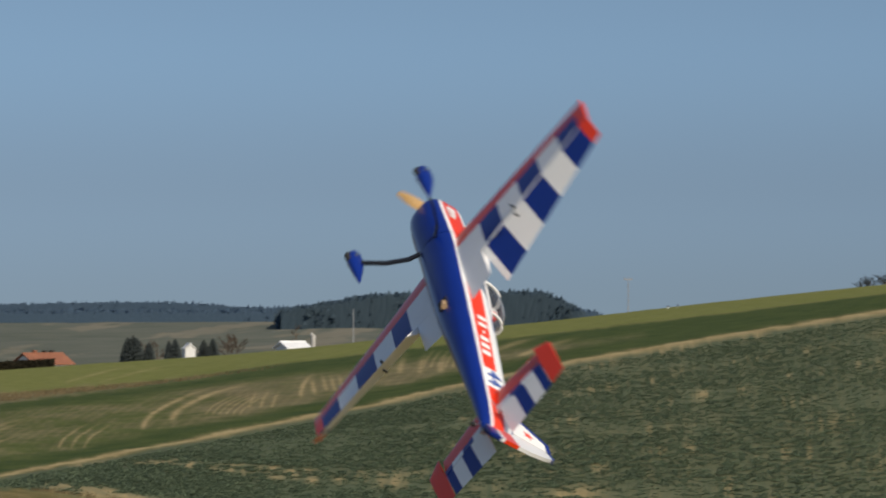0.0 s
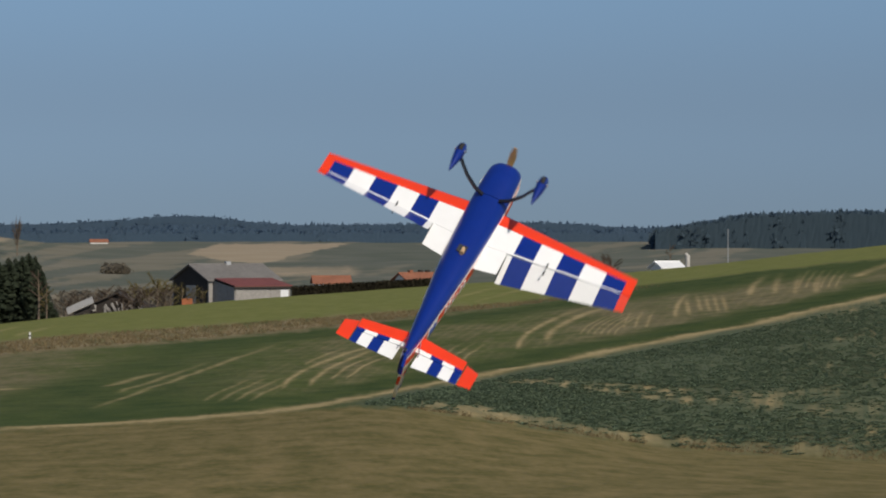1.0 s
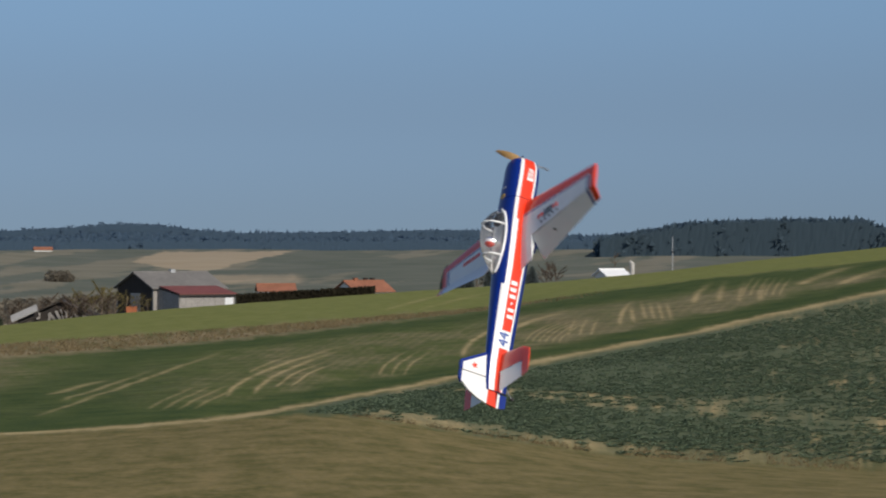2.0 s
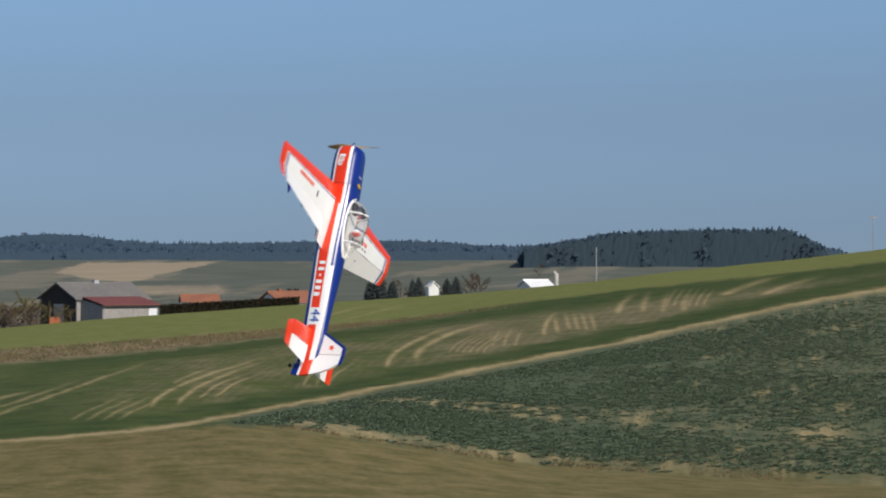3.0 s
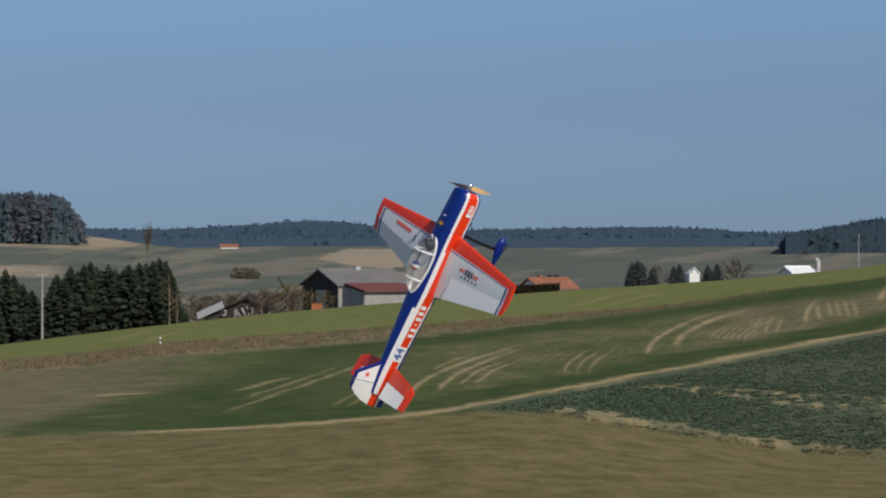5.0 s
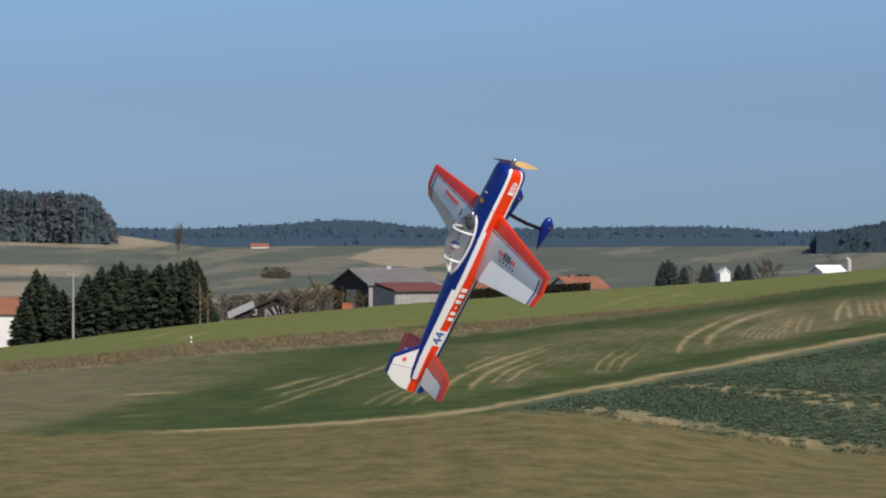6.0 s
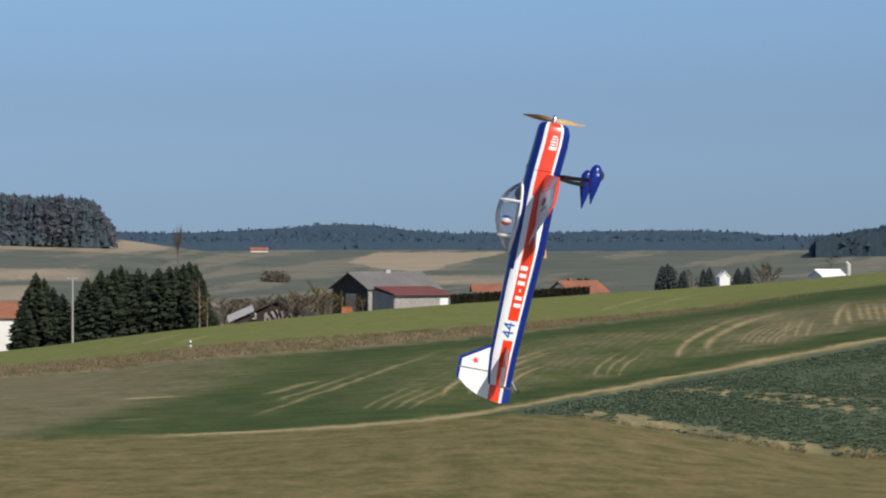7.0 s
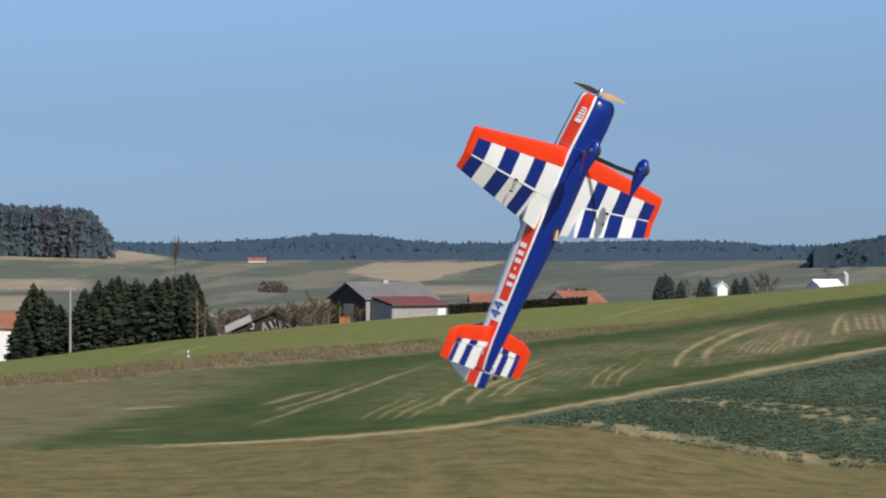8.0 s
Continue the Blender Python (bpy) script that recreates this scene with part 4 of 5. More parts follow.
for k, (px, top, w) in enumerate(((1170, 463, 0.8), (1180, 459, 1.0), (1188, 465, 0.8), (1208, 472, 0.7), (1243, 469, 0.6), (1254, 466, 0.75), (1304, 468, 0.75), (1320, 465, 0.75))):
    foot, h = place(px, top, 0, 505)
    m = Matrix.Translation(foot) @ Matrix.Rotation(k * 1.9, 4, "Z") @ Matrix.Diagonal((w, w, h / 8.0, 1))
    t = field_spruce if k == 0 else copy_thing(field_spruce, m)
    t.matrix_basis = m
    tagged(t, "small spruce, colour greyed for haze, in a loose clump behind the crest", "spruce tree", "field clump")


def rough_cone(s, rng, p, h, w, mat, round_top=False, bits=16):
    """A small far tree: a slim core inside a ragged cloud of boughs, pointed for a spruce and domed for a leafless tree."""
    q = Vector(p)
    n = 5
    if not round_top:
        s.add([q + Vector((w * 0.6 * math.cos(6.2832 * k / n), w * 0.6 * math.sin(6.2832 * k / n), 0)) for k in range(n)] + [q + Vector((0, 0, h))], [(k, (k + 1) % n, n) for k in range(n)], mat)
    for k in range(bits):
        f = rng.random() ** 0.8
        az = rng.uniform(0, 6.2832)
        r = w * (math.sqrt(max(0.05, 1 - (2 * f - 0.9) ** 2)) if round_top else (1 - f) ** 0.75 + 0.08) * rng.uniform(0.5, 1.1)
        c = q + Vector((math.cos(az) * r, math.sin(az) * r, h * f * 0.97))
        b = w * rng.uniform(0.25, 0.55)
        if round_top:
            d = [Vector((rng.uniform(-1, 1), rng.uniform(-1, 1), rng.uniform(-0.6, 1.2))) * b for _ in range(3)]
        else:
            d = [Vector((math.cos(az + 1.57), math.sin(az + 1.57), 0)) * b, Vector((-math.cos(az + 1.57), -math.sin(az + 1.57), 0)) * b, Vector((-math.cos(az) * b * 0.5, -math.sin(az) * b * 0.5, b * 1.9))]
        s.add([c + v for v in d], [(0, 1, 2)], mat)


def hill_top(px):
    return hill_py(np.array([px]))[0]


def wood(name, label, mats, count, px0, px1, r0, r1, top_of, w, seed, spread=2.0, brown=0.0, bits=9, rag=9, canopy=False, edge=0.0):
    """A stretch of woodland as one mass; top_of(px) is the line of its tops, or None for trees of about spread metres."""
    rng = random.Random(seed)
    s = Soup()
    for k in range(count):
        px = rng.uniform(px0, px1)
        r = r0 + (r1 - r0) * rng.random() ** (1.7 if edge else 1.0)
        p = spot(px, r)
        if top_of is None:
            h = spread * rng.uniform(0.8, 1.1)
        else:
            h = (EYE.z - r * (float(top_of(px)) + rng.uniform(-1, rag) - HORIZON) / F) - p.z
        if h < 1.5:
            continue
        b = rng.random() < brown
        rough_cone(s, rng, (p.x, p.y, p.z - 0.5), h, w * rng.uniform(0.7, 1.2) * (1.3 if b else 1), 1 if b else 0, b, bits * (3 if b else 1))
    if canopy:                                    # the closed mass of crowns below the single tops
        cols = np.arange(px0, px1 + 1, 3.5 if r0 > 2500 else 5.0)
        deep = 14 if top_of is None else 4
        q = []
        for px in cols:
            for k in range(5 + deep):
                ra = r0 + edge * (r1 - r0)      # single trees stand before the closed mass
                r = ra if k < 5 else ra + (r1 - ra) * (k - 4) / deep
                p = spot(px, r)
                if top_of is None:
                    h = spread * 0.82
                else:
                    h = max(0.3, (EYE.z - r * (float(top_of(px)) + (0.6 if rag < 20 else 0.8) * rag - HORIZON) / F) - p.z)
                lift = h * min(1, k / 4) + rng.uniform(-0.6, 0.6) * (k >= 4) * (2.6 if r0 > 2500 else 1.6)
                out = p - EYE
                out.z = 0
                q.append(p + out.normalized() * rng.uniform(-0.7, 0.7) * (0.4 if r0 > 1700 else 1) + Vector((0, 0, lift - (0.5 if k == 0 else 0))))
        m = 5 + deep
        s.add(q, [(i * m + k, (i + 1) * m + k, (i + 1) * m + k + 1, i * m + k + 1) for i in range(len(cols) - 1) for k in range(m - 1)])
    return tagged(new(name, s.mesh(name, mats)), label, "woodland", kind="stuff")


wood("far_woods", "wooded hills on the horizon, tinted blue-grey for haze", [FARHAZEWOOD, FARHAZELEAF], 2600, -200, 2000, 2900, 3720, None, 5.0, 1, 9.5, 0.6, 4, canopy=True)
wood("far_ridge", "wooded ridge on the horizon, tinted blue-grey for haze", [FARHAZEWOOD, FARHAZELEAF], 1500, -200, 2000, 3600, 3730, hill_top, 5.2, 8, 15.0, 0.7, 7, 3, canopy=True)
wood("wood_edge", "spruce and bare trees on a low hill, colours paled for haze", [HAZEWOOD, HAZEBROWN], 950, -250, 192, 1480, 1640, lambda x: np.interp(x, (-250, 0, 60, 110, 150, 168, 182, 194), (330, 338, 342, 340, 346, 352, 372, 408)), 3.0, 2, 0, 0.42, 34, 26, canopy=True, edge=0.2)
wood("ridge_wood", "dense spruce wood behind the crest, tinted bluish for haze", [MIDHAZEWOOD, MIDHAZELEAF], 1300, 1440, 1966, 1900, 2200, lambda x: np.interp(x, (1440, 1480, 1560, 1600, 1680, 1760, 1905, 1935, 1966), (418, 411, 398, 390, 386, 384, 385, 397, 416)), 3.8, 3, 0, 0.4, 16, 7, canopy=True)
wood("far_copse", "low dark scrub in the far fields", [MIDHAZEWOOD, BROWNWOOD], 60, 468, 505, 1090, 1110, lambda x: 473, 1.3, 4, 0, 1.0, 20)
wood("valley_scrub", "grey-brown leafless scrub in the valley", [BROWNWOOD, BROWNWOOD], 240, 390, 620, 520, 760, None, 1.5, 6, 1.9, 1.0, 16)


def hedge(px0, px1, top0, top1, r):
    rng = random.Random(9)
    s = Soup()
    for k in range(5200):
        f = rng.random()
        px, rr = px0 + (px1 - px0) * f, r + rng.uniform(-0.5, 0.5)
        p = spot(px, rr)
        top = EYE.z - rr * (top0 + (top1 - top0) * f - HORIZON) / F
        c = p + Vector((0, 0, (top - p.z) * rng.random() ** 0.7))
        d = [Vector((rng.uniform(-1, 1), rng.uniform(-1, 1), rng.uniform(-1, 1))) * 0.17 for _ in range(3)]
        s.add([c + a for a in d], [(0, 1, 2)])
    for k in range(40):
        f0, f1 = k / 40, (k + 1) / 40
        q = []
        for f in (f0, f1):
            p = spot(px0 + (px1 - px0) * f, r)
            top = EYE.z - r * (top0 + (top1 - top0) * f - HORIZON) / F - 0.06
            q += [p + Vector((0, -0.3, -0.3)), Vector((p.x, p.y - 0.3, top)), Vector((p.x, p.y + 0.3, top)), p + Vector((0, 0.3, -0.3))]
        s.add(q, [(0, 1, 5, 4), (1, 2, 6, 5), (2, 3, 7, 6)])
    return tagged(new("hedge", s.mesh("hedge", [HEDGE])), "clipped dark brown hedge along the farm garden", "hedge", kind="stuff")


hedge(797, 1042, 516, 502, 352)

# ---- the farm ----
PLASTER = material("white_render", (0.74, 0.73, 0.70), 0.85, vary=0.08, scale=2, bump=0.1, bump_scale=20)
TILES = material("orange_clay_tiles", (0.27, 0.105, 0.058), 0.8, vary=0.25, scale=4, bump=0.3, bump_scale=10)
REDTIN = material("red_sheet_roof", (0.17, 0.05, 0.043), 0.7, vary=0.25, scale=2)
SLATE = material("grey_fibre_cement", (0.16, 0.15, 0.14), 0.85, vary=0.2, scale=2, bump=0.2, bump_scale=6)
BOARDS = material("weathered_grey_boards", (0.30, 0.28, 0.26), 0.85, vary=0.2, scale=3)
DARKWOOD = material("dark_old_timber", (0.035, 0.028, 0.024), 0.9, vary=0.35, scale=3)
PALEWOOD = material("bleached_timber", (0.42, 0.40, 0.37), 0.85, vary=0.25, scale=4)
ORANGEBOX = material("orange_paint", (0.36, 0.11, 0.04), 0.6, vary=0.2, scale=4)
STEEL = material("galvanised_steel", (0.42, 0.43, 0.44), 0.5, metal=0.3, vary=0.15, scale=10)
WHITEPAINT = material("white_paint", (0.8, 0.8, 0.8), 0.5, vary=0.08, scale=6)
PANE = material("dark_window_pane", (0.02, 0.025, 0.03), 0.1, vary=0.1)


def gabled(name, label, category, foot, yaw, length, width, wall_h, roof_h, wall, roof, gable=None, over=0.35, sink=1.5):
    """A gabled building: local x along the ridge from 0, y across from 0 to the back; returns the thing."""
    ob = tagged(new(name), label, category)
    ob.matrix_basis = Matrix.Translation(foot) @ Matrix.Rotation(yaw, 4, "Z")
    t = 0.25
    for nm, (x0, x1, y0, y1) in (("front_wall", (0, length, 0, t)), ("back_wall", (0, length, width - t, width))):
        bm = bmesh.new()
        box(bm, x0, x1, y0, y1, -sink, wall_h)
        part(nm, bm, wall, ob)
    for x in (0.003, length - t - 0.003):
        bm = bmesh.new()
        loft(bm, [[Vector((xx, t, -sink)), Vector((xx, width - t, -sink)), Vector((xx, width - t, wall_h)), Vector((xx, width / 2, wall_h + roof_h - 0.05)), Vector((xx, t, wall_h))] for xx in (x, x + t)])
        part("gable_wall", bm, gable or wall, ob)
    for sg in (0, 1):
        bm = bmesh.new()
        y0, y1 = (-over, width / 2) if sg == 0 else (width + over, width / 2)
        z0 = wall_h - over * roof_h / (width / 2)
        loft(bm, [[Vector((x, y0, z0)), Vector((x, y1, wall_h + roof_h)), Vector((x, y1, wall_h + roof_h + 0.14)), Vector((x, y0, z0 + 0.14))] for x in (-over, length + over)])
        part("roof_slope", bm, roof, ob)
    bm = bmesh.new()
    tube(bm, [(-over, width / 2, wall_h + roof_h + 0.12), (length + over, width / 2, wall_h + roof_h + 0.12)], [0.12, 0.12], 8)
    part("ridge", bm, roof, ob)
    return ob


def at(px, py, r):
    a = (px - 784) / F
    return Vector((r * math.sin(a), r * math.cos(a), EYE.z - r * (py - HORIZON) / F))


# old barn with its lean-to
YAW = radians(32)
barn = gabled("barn", "old barn with grey roof and dark weathered gable", "barn", at(651, 545, 430), YAW, 10.6, 9.2, 2.9, 1.9, BOARDS, SLATE, DARKWOOD)
bm = bmesh.new()
box(bm, 0.0 - 0.06, 0.004, 3.2, 5.6, -1.0, 2.2)
part("barn_door", bm, PALEWOOD, barn, "greyed plank door")
bm = bmesh.new()
box(bm, 5.2, 5.9, 4.3, 4.9, 4.5, 5.25)
part("roof_vent", bm, STEEL, barn, "pale grey roof vent")
lean = tagged(new("lean_to_shed"), "grey board lean-to with red sheet roof against the barn", "shed")
lean.matrix_basis = Matrix.Translation(at(651, 545, 430)) @ Matrix.Rotation(YAW, 4, "Z")
bm = bmesh.new()
loft(bm, [[Vector((x, -5.4, 2.12)), Vector((x, -0.38, 3.05)), Vector((x, -0.38, 3.17)), Vector((x, -5.4, 2.24))] for x in (0.6, 9.2)])
part("roof_slope", bm, REDTIN, lean, "red sheet roof")
bm = bmesh.new()
box(bm, 0.5, 9.3, -5.55, -5.40, 1.9, 2.12)
part("eaves_board", bm, DARKWOOD, lean, "dark eaves board")
for k in range(28):
    bm = bmesh.new()
    box(bm, 0.8 + 0.29 * k, 1.07 + 0.29 * k, -5.25 + 0.012 * (k % 3), -5.15, -1.5, 1.98)
    part("plank", bm, BOARDS, lean)
for k in range(18):
    bm = bmesh.new()
    box(bm, 0.70 + 0.012 * (k % 3), 0.8, -5.15 + 0.29 * k, -4.88 + 0.29 * k, -1.5, 2.0 + 0.045 * k)
    part("plank", bm, BOARDS, lean)
bm = bmesh.new()
bmesh.ops.create_cube(bm, size=1.0)
bmesh.ops.bevel(bm, geom=bm.edges, offset=0.12, segments=2)
bm.transform(Matrix.Translation(at(784.5, 533, 424) + Vector((0, 0, 0.1))) @ Matrix.Diagonal((1.0, 1.0, 1.4, 1)))
tagged(part("silage_bale", bm, WHITEPAINT), "white wrapped bale beside the lean-to", "bale")
bm = bmesh.new()
bmesh.ops.create_cube(bm, size=1.0)
bmesh.ops.bevel(bm, geom=bm.edges, offset=0.10, segments=2)
bm.transform(Matrix.Translation(at(613, 545, 420)) @ Matrix.Diagonal((1.3, 1.0, 1.1, 1)))
tagged(part("feed_trailer", bm, ORANGEBOX), "small orange farm trailer in front of the barn", "trailer")

# tumbledown shed: sagging dark roofs with bleached boards
shed = gabled("tumbledown_shed", "collapsing old shed with dark sagging roof and bleached boards", "shed", at(540, 564, 408), radians(84), 5.2, 7.0, 0.9, 1.5, DARKWOOD, DARKWOOD, DARKWOOD, 0.5)
srng = random.Random(21)
for k in range(16):
    bm = bmesh.new()
    w = srng.uniform(0.1, 0.35)
    box(bm, -0.03, 0.03, -w / 2, w / 2, 0, srng.uniform(0.6, 1.5))
    bm.transform(pose(-0.10 - 0.07 * (k % 3), srng.uniform(0.3, 6.6), srng.uniform(-0.2, 0.4), srng.uniform(-50, 50), 0, 0))
    part("loose_board", bm, BOARDS if k % 4 else PALEWOOD, shed)
for k, (px, py, ln, tilt) in enumerate(((425, 549, 3.4, -24), (432, 556, 2.6, -20), (536, 548, 2.2, 22))):
    bm = bmesh.new()
    box(bm, -ln / 2, ln / 2, -1.2, 1.2, -0.05, 0.05)
    bm.transform(Matrix.Translation(at(px, py, 405)) @ Matrix.Rotation(radians(tilt), 4, "Y") @ Matrix.Rotation(radians(18), 4, "X"))
    part("fallen_roof_sheet", bm, PALEWOOD if k == 0 else DARKWOOD, shed).matrix_parent_inverse = shed.matrix_basis.inverted()

# farmhouse and outbuildings
house = gabled("farmhouse", "white farmhouse with orange tiled roof and chimneys", "house", at(1008, 530, 470), radians(33), 6.3, 5.2, 1.55, 1.3, PLASTER, TILES, PLASTER, 0.35, 2.5)
for x, y in ((1.5, 2.6), (3.4, 2.8), (4.6, 2.8)):
    bm = bmesh.new()
    box(bm, x, x + 0.5, y - 0.25, y + 0.25, 2.3, 3.25)
    box(bm, x - 0.06, x + 0.56, y - 0.31, y + 0.31, 3.25, 3.36)
    part("chimney", bm, DARKWOOD if x > 2 else TILES, house, "dark chimney stack")
bm = bmesh.new()
box(bm, -0.012, 0.05, 2.2, 2.9, 0.7, 1.5)
part("window", bm, PANE, house, "small dark gable window")
gabled("outbuilding", "low outbuilding with orange tiled roof behind the hedge", "outbuilding", at(838, 518, 440), radians(4), 4.6, 4.0, 0.6, 0.75, PLASTER, TILES, None, 0.3, 2.0)
gabled("garden_house", "small white gabled hut among dark conifers", "hut", at(1266, 497, 515), radians(-78), 1.7, 1.6, 1.1, 0.7, PLASTER, PLASTER, None, 0.12, 2.0)
wshed = gabled("white_shed", "low shed with bright white roof behind the crest", "shed", at(1452, 486, 430), radians(24), 3.2, 3.0, 0.25, 0.65, PLASTER, WHITEPAINT, None, 0.3, 2.0)
bm = bmesh.new()
tube(bm, [at(1497, 484, 428), at(1497, 462, 428), at(1493, 457, 428)], [0.30, 0.32, 0.15], 10)
tagged(part("feed_silo", bm, PALEWOOD, None, "", 40), "pale feed silo beside the white shed", "silo")
wh = gabled("white_house", "white rendered house with orange tiled roof beside the spruces", "house", at(-56, 640, 346), radians(8), 5.0, 5.2, 5.0, 1.3, PLASTER, TILES, PLASTER, 0.35, 2.0)
gabled("far_farm", "distant white farmhouse with orange roof below the woods", "house", at(443, 441.5, 2300), radians(8), 12.0, 7.0, 1.6, 1.8, PLASTER, TILES, None, 0.5, 3.0)

# ---- poles and posts ----
def mast(name, label, px, top, foot, r, rad, arm=0.0, mat=STEEL, category="pole"):
    a, b = spot(px, r), at(px, top, r)
    ob = tagged(new(name), label, category)
    ob.matrix_basis = Matrix.Translation(a)
    h = b.z - a.z
    bm = bmesh.new()
    tube(bm, [(0, 0, -0.4), (0, 0, h)], [rad, rad * 0.7], 8)
    part("shaft", bm, mat, ob)
    if arm:
        bm = bmesh.new()
        box(bm, -arm, arm, -0.05, 0.05, h - 0.35, h - 0.22)
        part("crossarm", bm, mat, ob)
        for x in (-arm * 0.9, 0, arm * 0.9):
            bm = bmesh.new()
            tube(bm, [(x, 0, h - 0.22), (x, 0, h - 0.02)], [0.05, 0.03], 6)
            part("insulator", bm, mat, ob)
    return ob


mast("power_pole", "wooden power pole with crossarm beside the spruces", 130, 482, 0, 338, 0.13, 0.55, BOARDS)
mast("power_pole", "thin power pole on the skyline", 2054, 358, 0, 425, 0.06, 0.5, BOARDS)
mast("mast", "thin grey mast behind the crest", 1568, 414, 0, 470, 0.07)
for px, top, r in ((337, 596, 216), (2124, 411, 372), (2141, 411, 374)):
    post = mast("marker_post", "short white marker post with dark band", px, top, 0, r, 0.07 if r < 300 else 0.12, 0, WHITEPAINT, "post")
    bm = bmesh.new()
    tube(bm, [(0, 0, 0.18), (0, 0, 0.28)], [0.078 if r < 300 else 0.128] * 2, 8)
    part("band", bm, DARKWOOD, post, "dark band")


# ---- crops and dry grass, as loose masses ----
def rape_plants(count):
    rng = random.Random(31)
    s = Soup()
    P = np.array([930 + 1730 * rng.random() ** 0.75 for _ in range(count)])
    U = np.array([rng.random() for _ in range(count)])
    Rr = 75 + (np.interp(P, (930, 2518), (92, 188)) - 75) * U ** 0.9
    Z = np.array([height(p, r) for p, r in zip(P, Rr)])
    Q = HORIZON + F * (EYE.z - Z) / Rr
    keep = (Q < grass_py(P) - 2) & (Q > track_py(P) + 12) & (rape_bare(P, Q) < np.array([rng.uniform(0.2, 0.5) for _ in range(count)]))
    for i in np.nonzero(keep)[0]:
        z = float(Z[i])
        a = (P[i] - 784) / F
        c = Vector((Rr[i] * math.sin(a), Rr[i] * math.cos(a), z))
        size = rng.uniform(0.06, 0.15)
        k0 = rng.uniform(0, 6.28)
        for k in range(5):
            az = k0 + 6.2832 * k / 5 + rng.uniform(-0.4, 0.4)
            d, w = Vector((math.cos(az), math.sin(az), 0)), Vector((-math.sin(az), math.cos(az), 0))
            up = rng.uniform(0.15, 0.5)
            m = c + d * size * 0.55 + Vector((0, 0, size * up))
            s.add([c, m + w * size * 0.34, c + d * size * rng.uniform(0.9, 1.2) + Vector((0, 0, size * up * 0.7)), m - w * size * 0.34], [(0, 1, 2, 3)])
    return tagged(new("rape_plants", s.mesh("rape_plants", [RAPELEAF])), "young blue-green rape plants in a patchy field", "crop", kind="stuff")


def tufts(name, label, count, px0, px1, spot_of, size, mat, seed):
    rng = random.Random(seed)
    s = Soup()
    for i in range(count):
        px = rng.uniform(px0, px1)
        r = spot_of(px, rng)
        if r is None:
            continue
        c = spot(px, r)
        for k in range(6):
            az = rng.uniform(0, 6.28)
            h = size * rng.uniform(0.5, 1.2)
            e = c + Vector((math.cos(az) * h * 0.5, math.sin(az) * h * 0.5, h))
            w = Vector((-math.sin(az), math.cos(az), 0)) * h * 0.07
            o = c + Vector((rng.uniform(-1, 1), rng.uniform(-1, 1), 0)) * size * 0.6
            s.add([o + w * 1.5, o - w * 1.5, e + Vector((0, 0, 0))], [(0, 1, 2)])
    return tagged(new(name, s.mesh(name, [mat])), label, "dry grass", kind="stuff")


def strip_spot(px, rng):
    if px > 950 and rng.random() < (px - 950) / 500:
        return None
    kr, kz = profile(px)
    return float(kr[5] + (kr[6] - kr[5]) * rng.uniform(0.1, 1.0))


def verge_spot(px, rng):
    return 75 + abs(rng.gauss(0, 1.3)) if fbm(px / 40, 3.0) > 0.42 else None


rape_plants(36000)
tufts("tall_dry_grass", "tall brown dry grass along the field boundary", 6500, -150, 1450, strip_spot, 0.17, STRAW, 51)
tufts("verge_grass", "pale dry grass tufts along the edge of the rape", 1500, 1000, 1950, verge_spot, 0.06, STRAW, 52)


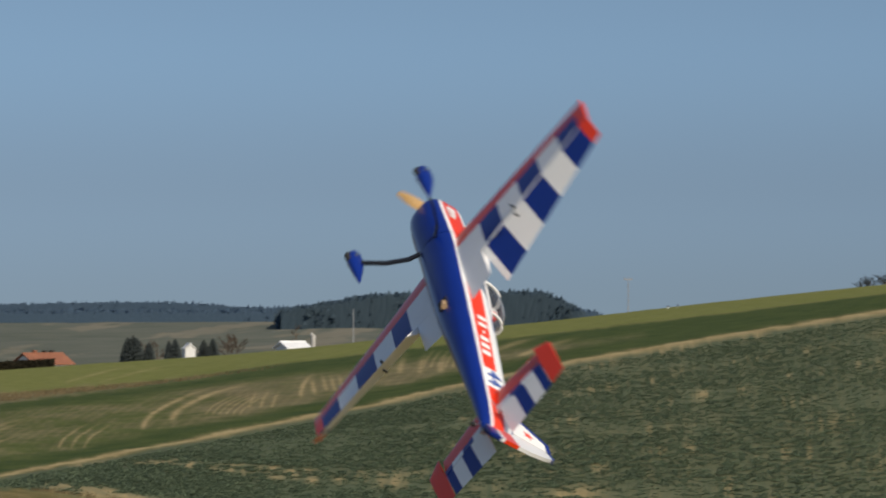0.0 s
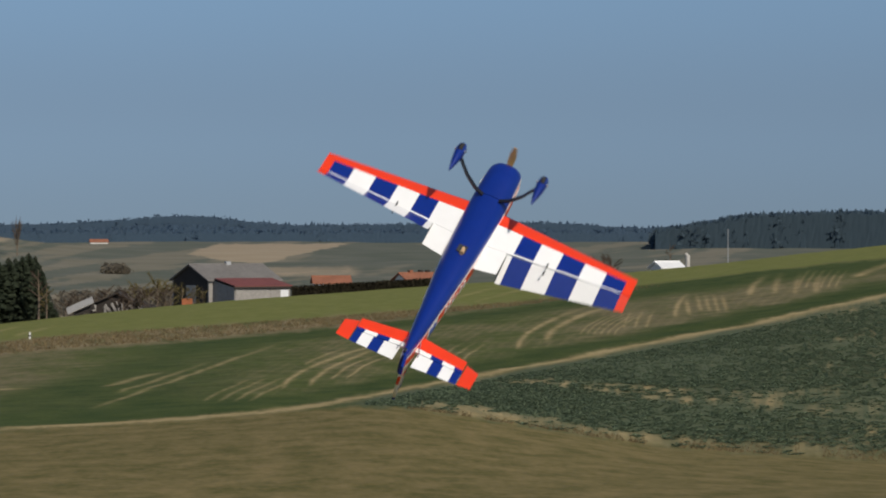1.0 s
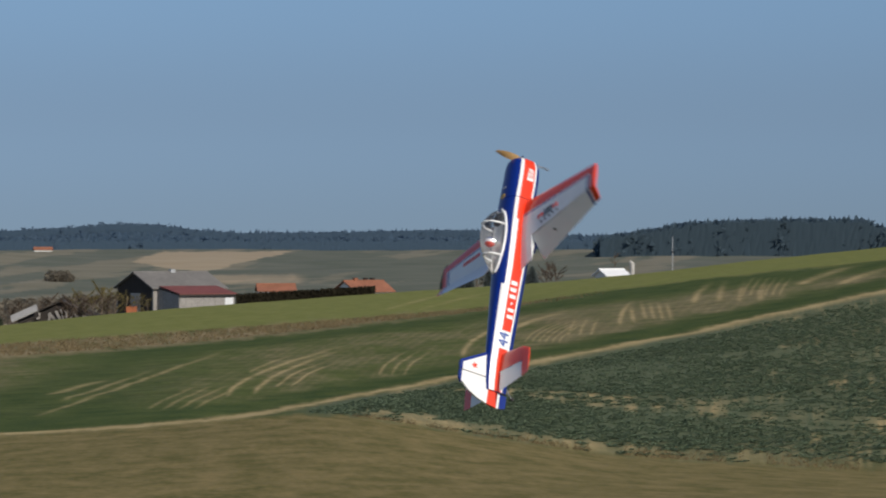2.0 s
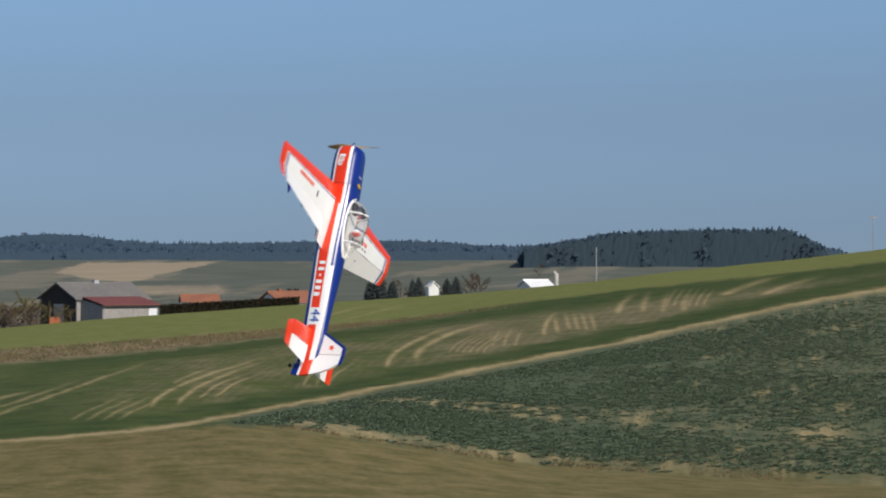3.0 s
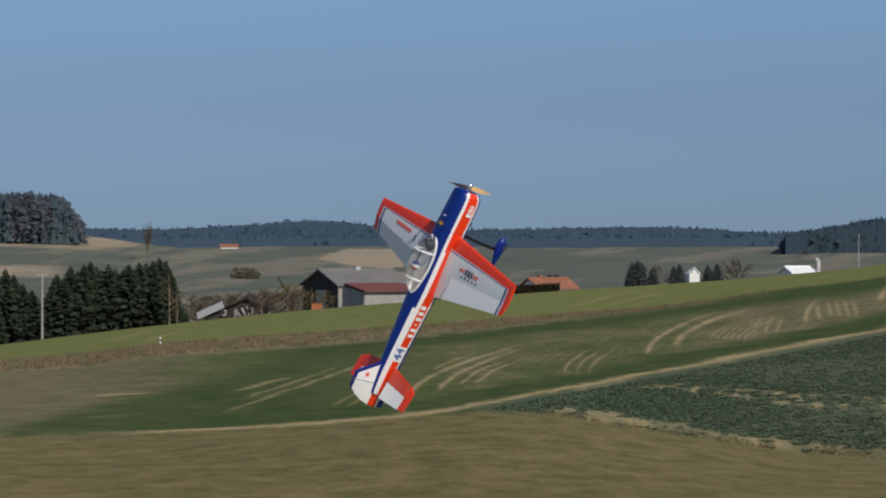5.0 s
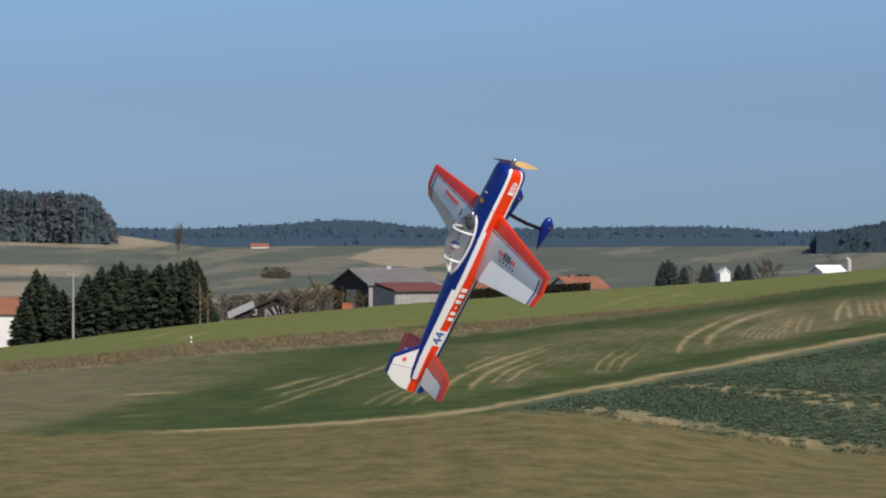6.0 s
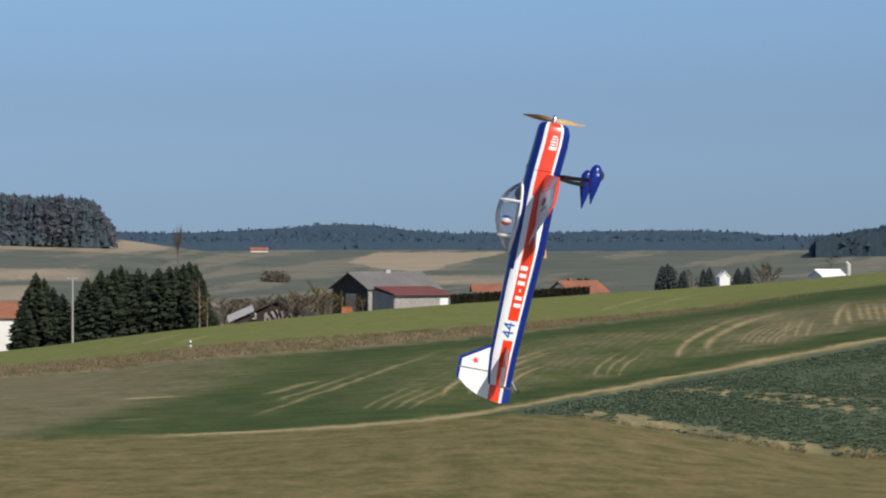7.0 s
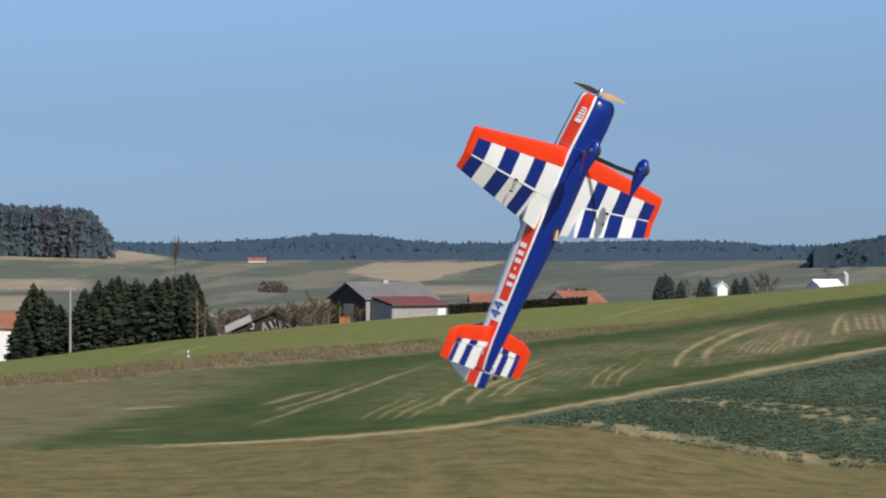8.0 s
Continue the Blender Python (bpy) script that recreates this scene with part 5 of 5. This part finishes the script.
# ---- what moves ----
FLIGHT = [
    (0, pose(2.246, 14.284, 2.148, 122.6, -31.8, 89.6)), (0.1, pose(2.050, 14.641, 2.127, 91.9, -33.4, 86.8)), (0.2, pose(1.953, 15.148, 2.130, 60.1, -38.5, 81.8)),
    (0.3, pose(1.791, 15.679, 2.086, 33.9, -40.9, 79.7)), (0.4, pose(1.701, 16.262, 2.058, 3.5, -41.1, 79.9)), (0.5, pose(1.573, 16.476, 2.080, -28.3, -41.7, 77.9)),
    (0.6, pose(1.433, 17.091, 2.134, -57.1, -43.4, 73.2)), (0.7, pose(1.254, 17.466, 2.098, -83.7, -39.4, 70.8)), (0.8, pose(1.150, 17.846, 2.074, -104.4, -36.9, 65.8)),
    (0.9, pose(1.199, 18.193, 2.063, -126.6, -37.1, 63.4)), (1, pose(1.241, 18.896, 2.070, -151.6, -36.5, 62.2)), (1.1, pose(1.293, 19.116, 2.110, -179.5, -36.8, 60.4)),
    (1.2, pose(1.368, 19.595, 2.207, 154.2, -42.0, 58.3)), (1.3, pose(1.424, 20.154, 2.284, 131.3, -46.6, 54.1)), (1.4, pose(1.419, 20.115, 2.302, 108.6, -50.4, 51.2)),
    (1.5, pose(1.472, 20.530, 2.295, 89.6, -54.9, 47.0)), (1.6, pose(1.519, 20.600, 2.248, 72.1, -58.3, 47.6)), (1.7, pose(1.617, 21.139, 2.183, 48.7, -60.5, 50.4)),
    (1.8, pose(1.732, 21.376, 2.171, 17.6, -62.3, 58.9)), (1.9, pose(1.843, 21.810, 2.186, -15.8, -60.8, 68.4)), (2, pose(1.911, 21.866, 2.251, -49.5, -61.8, 75.2)),
    (2.1, pose(1.886, 22.137, 2.359, -85.2, -66.0, 87.1)), (2.2, pose(1.942, 22.378, 2.426, -116.5, -67.6, 91.9)), (2.4, pose(1.945, 22.720, 2.481, -157.4, -67.7, 82.5)),
    (2.6, pose(1.815, 23.154, 2.503, 160.2, -67.1, 73.3)), (2.8, pose(1.616, 23.593, 2.500, 123.1, -66.1, 64.5)), (3, pose(1.412, 23.950, 2.477, 93.8, -64.6, 56.6)),
    (3.15, pose(1.295, 24.114, 2.451, 77.2, -63.3, 51.3)), (3.3, pose(1.238, 24.146, 2.420, 65.4, -61.8, 46.5)), (3.5, pose(1.077, 24.084, 2.365, 35.5, -62.7, 57.8)),
    (3.7, pose(0.995, 23.977, 2.360, 16.9, -66.8, 64.2)), (3.9, pose(0.947, 24.180, 2.359, -3.0, -66.9, 73.8)), (4.1, pose(0.850, 24.238, 2.340, -5.7, -72.9, 63.3)),
    (4.3, pose(0.725, 23.928, 2.287, 2.4, -80.7, 44.1)), (4.5, pose(0.627, 24.480, 2.204, -4.2, -79.0, 41.6)), (4.7, pose(0.653, 25.064, 2.196, 8.6, -76.4, 24.7)),
    (5, pose(0.397, 24.810, 2.103, 58.4, -65.6, -22.6)), (5.2, pose(0.402, 24.651, 2.048, 56.8, -64.0, -15.2)), (6.3, pose(0.500, 22.426, 2.334, 72.4, -68.9, -51.0)),
    (6.5, pose(0.538, 22.176, 2.385, 73.8, -78.9, -56.1)), (7, pose(0.689, 20.975, 2.474, -12.6, -78.9, 16.4)), (7.3, pose(0.767, 20.649, 2.465, -14.2, -79.5, 5.8)),
    (7.5, pose(0.755, 19.960, 2.506, 4.9, -83.8, -22.7)), (7.7, pose(0.783, 19.504, 2.580, -12.0, -82.2, -12.2)), (8, pose(0.877, 18.863, 2.602, -30.6, -67.3, -8.6)),
]
AILERON = [(0, -43), (0.3, -45), (0.6, -34), (0.9, -38), (1.2, -43), (1.5, -38), (1.8, -39), (2.2, -43), (3.3, -12), (3.5, 1), (3.7, 33), (3.9, 52), (4.1, 56), (4.3, 52), (4.5, 40), (4.7, 31), (5, 11), (5.2, 14), (6.3, 23), (6.5, 20), (7, 21), (7.5, 17), (8, 16)]
RUDDER = [(0, 14), (0.5, 0), (1.0, 8), (1.4, 11), (1.6, 28), (1.8, 21), (1.9, 6), (2.2, 3), (2.7, 2), (3.3, 22), (3.5, 4), (3.7, -9), (3.9, -32), (4.1, -32), (4.3, -21), (4.5, -4), (5.2, 5), (6.3, 1), (8.0, 0)]
ELEVATOR = [(0, 15), (0.5, 11), (1.0, -11), (1.3, 4), (1.5, 12), (2.0, 0), (2.2, 0), (3.3, 3), (3.5, 3), (3.7, 14), (3.9, 34), (4.1, 36), (4.3, 20), (4.5, 6), (5.0, 12), (5.2, 10), (6.3, 0), (8.0, 0)]


def motions():
    walk(plane, FLIGHT)
    for (flap, hinge), sign in zip(AILERONS, (1, -1)):
        walk(flap, [(t, hinge @ pose(0, 0, 0, 0, -sign * a * 0.8, 0)) for t, a in AILERON])
    for flap, hinge in ELEVATORS:
        walk(flap, [(t, hinge @ pose(0, 0, 0, 0, a, 0)) for t, a in ELEVATOR])
    walk(rudder, [(t, Matrix.Translation((-1.568, 0, 0)) @ pose(0, 0, 0, 0, 0, -a)) for t, a in RUDDER])
    walk(propeller, [(k / 10, Matrix.Translation((0.046, 0, 0.005)) @ pose(0, 0, 0, 90 - 72.0 * k, 0, 0)) for k in range(81)])


motions()
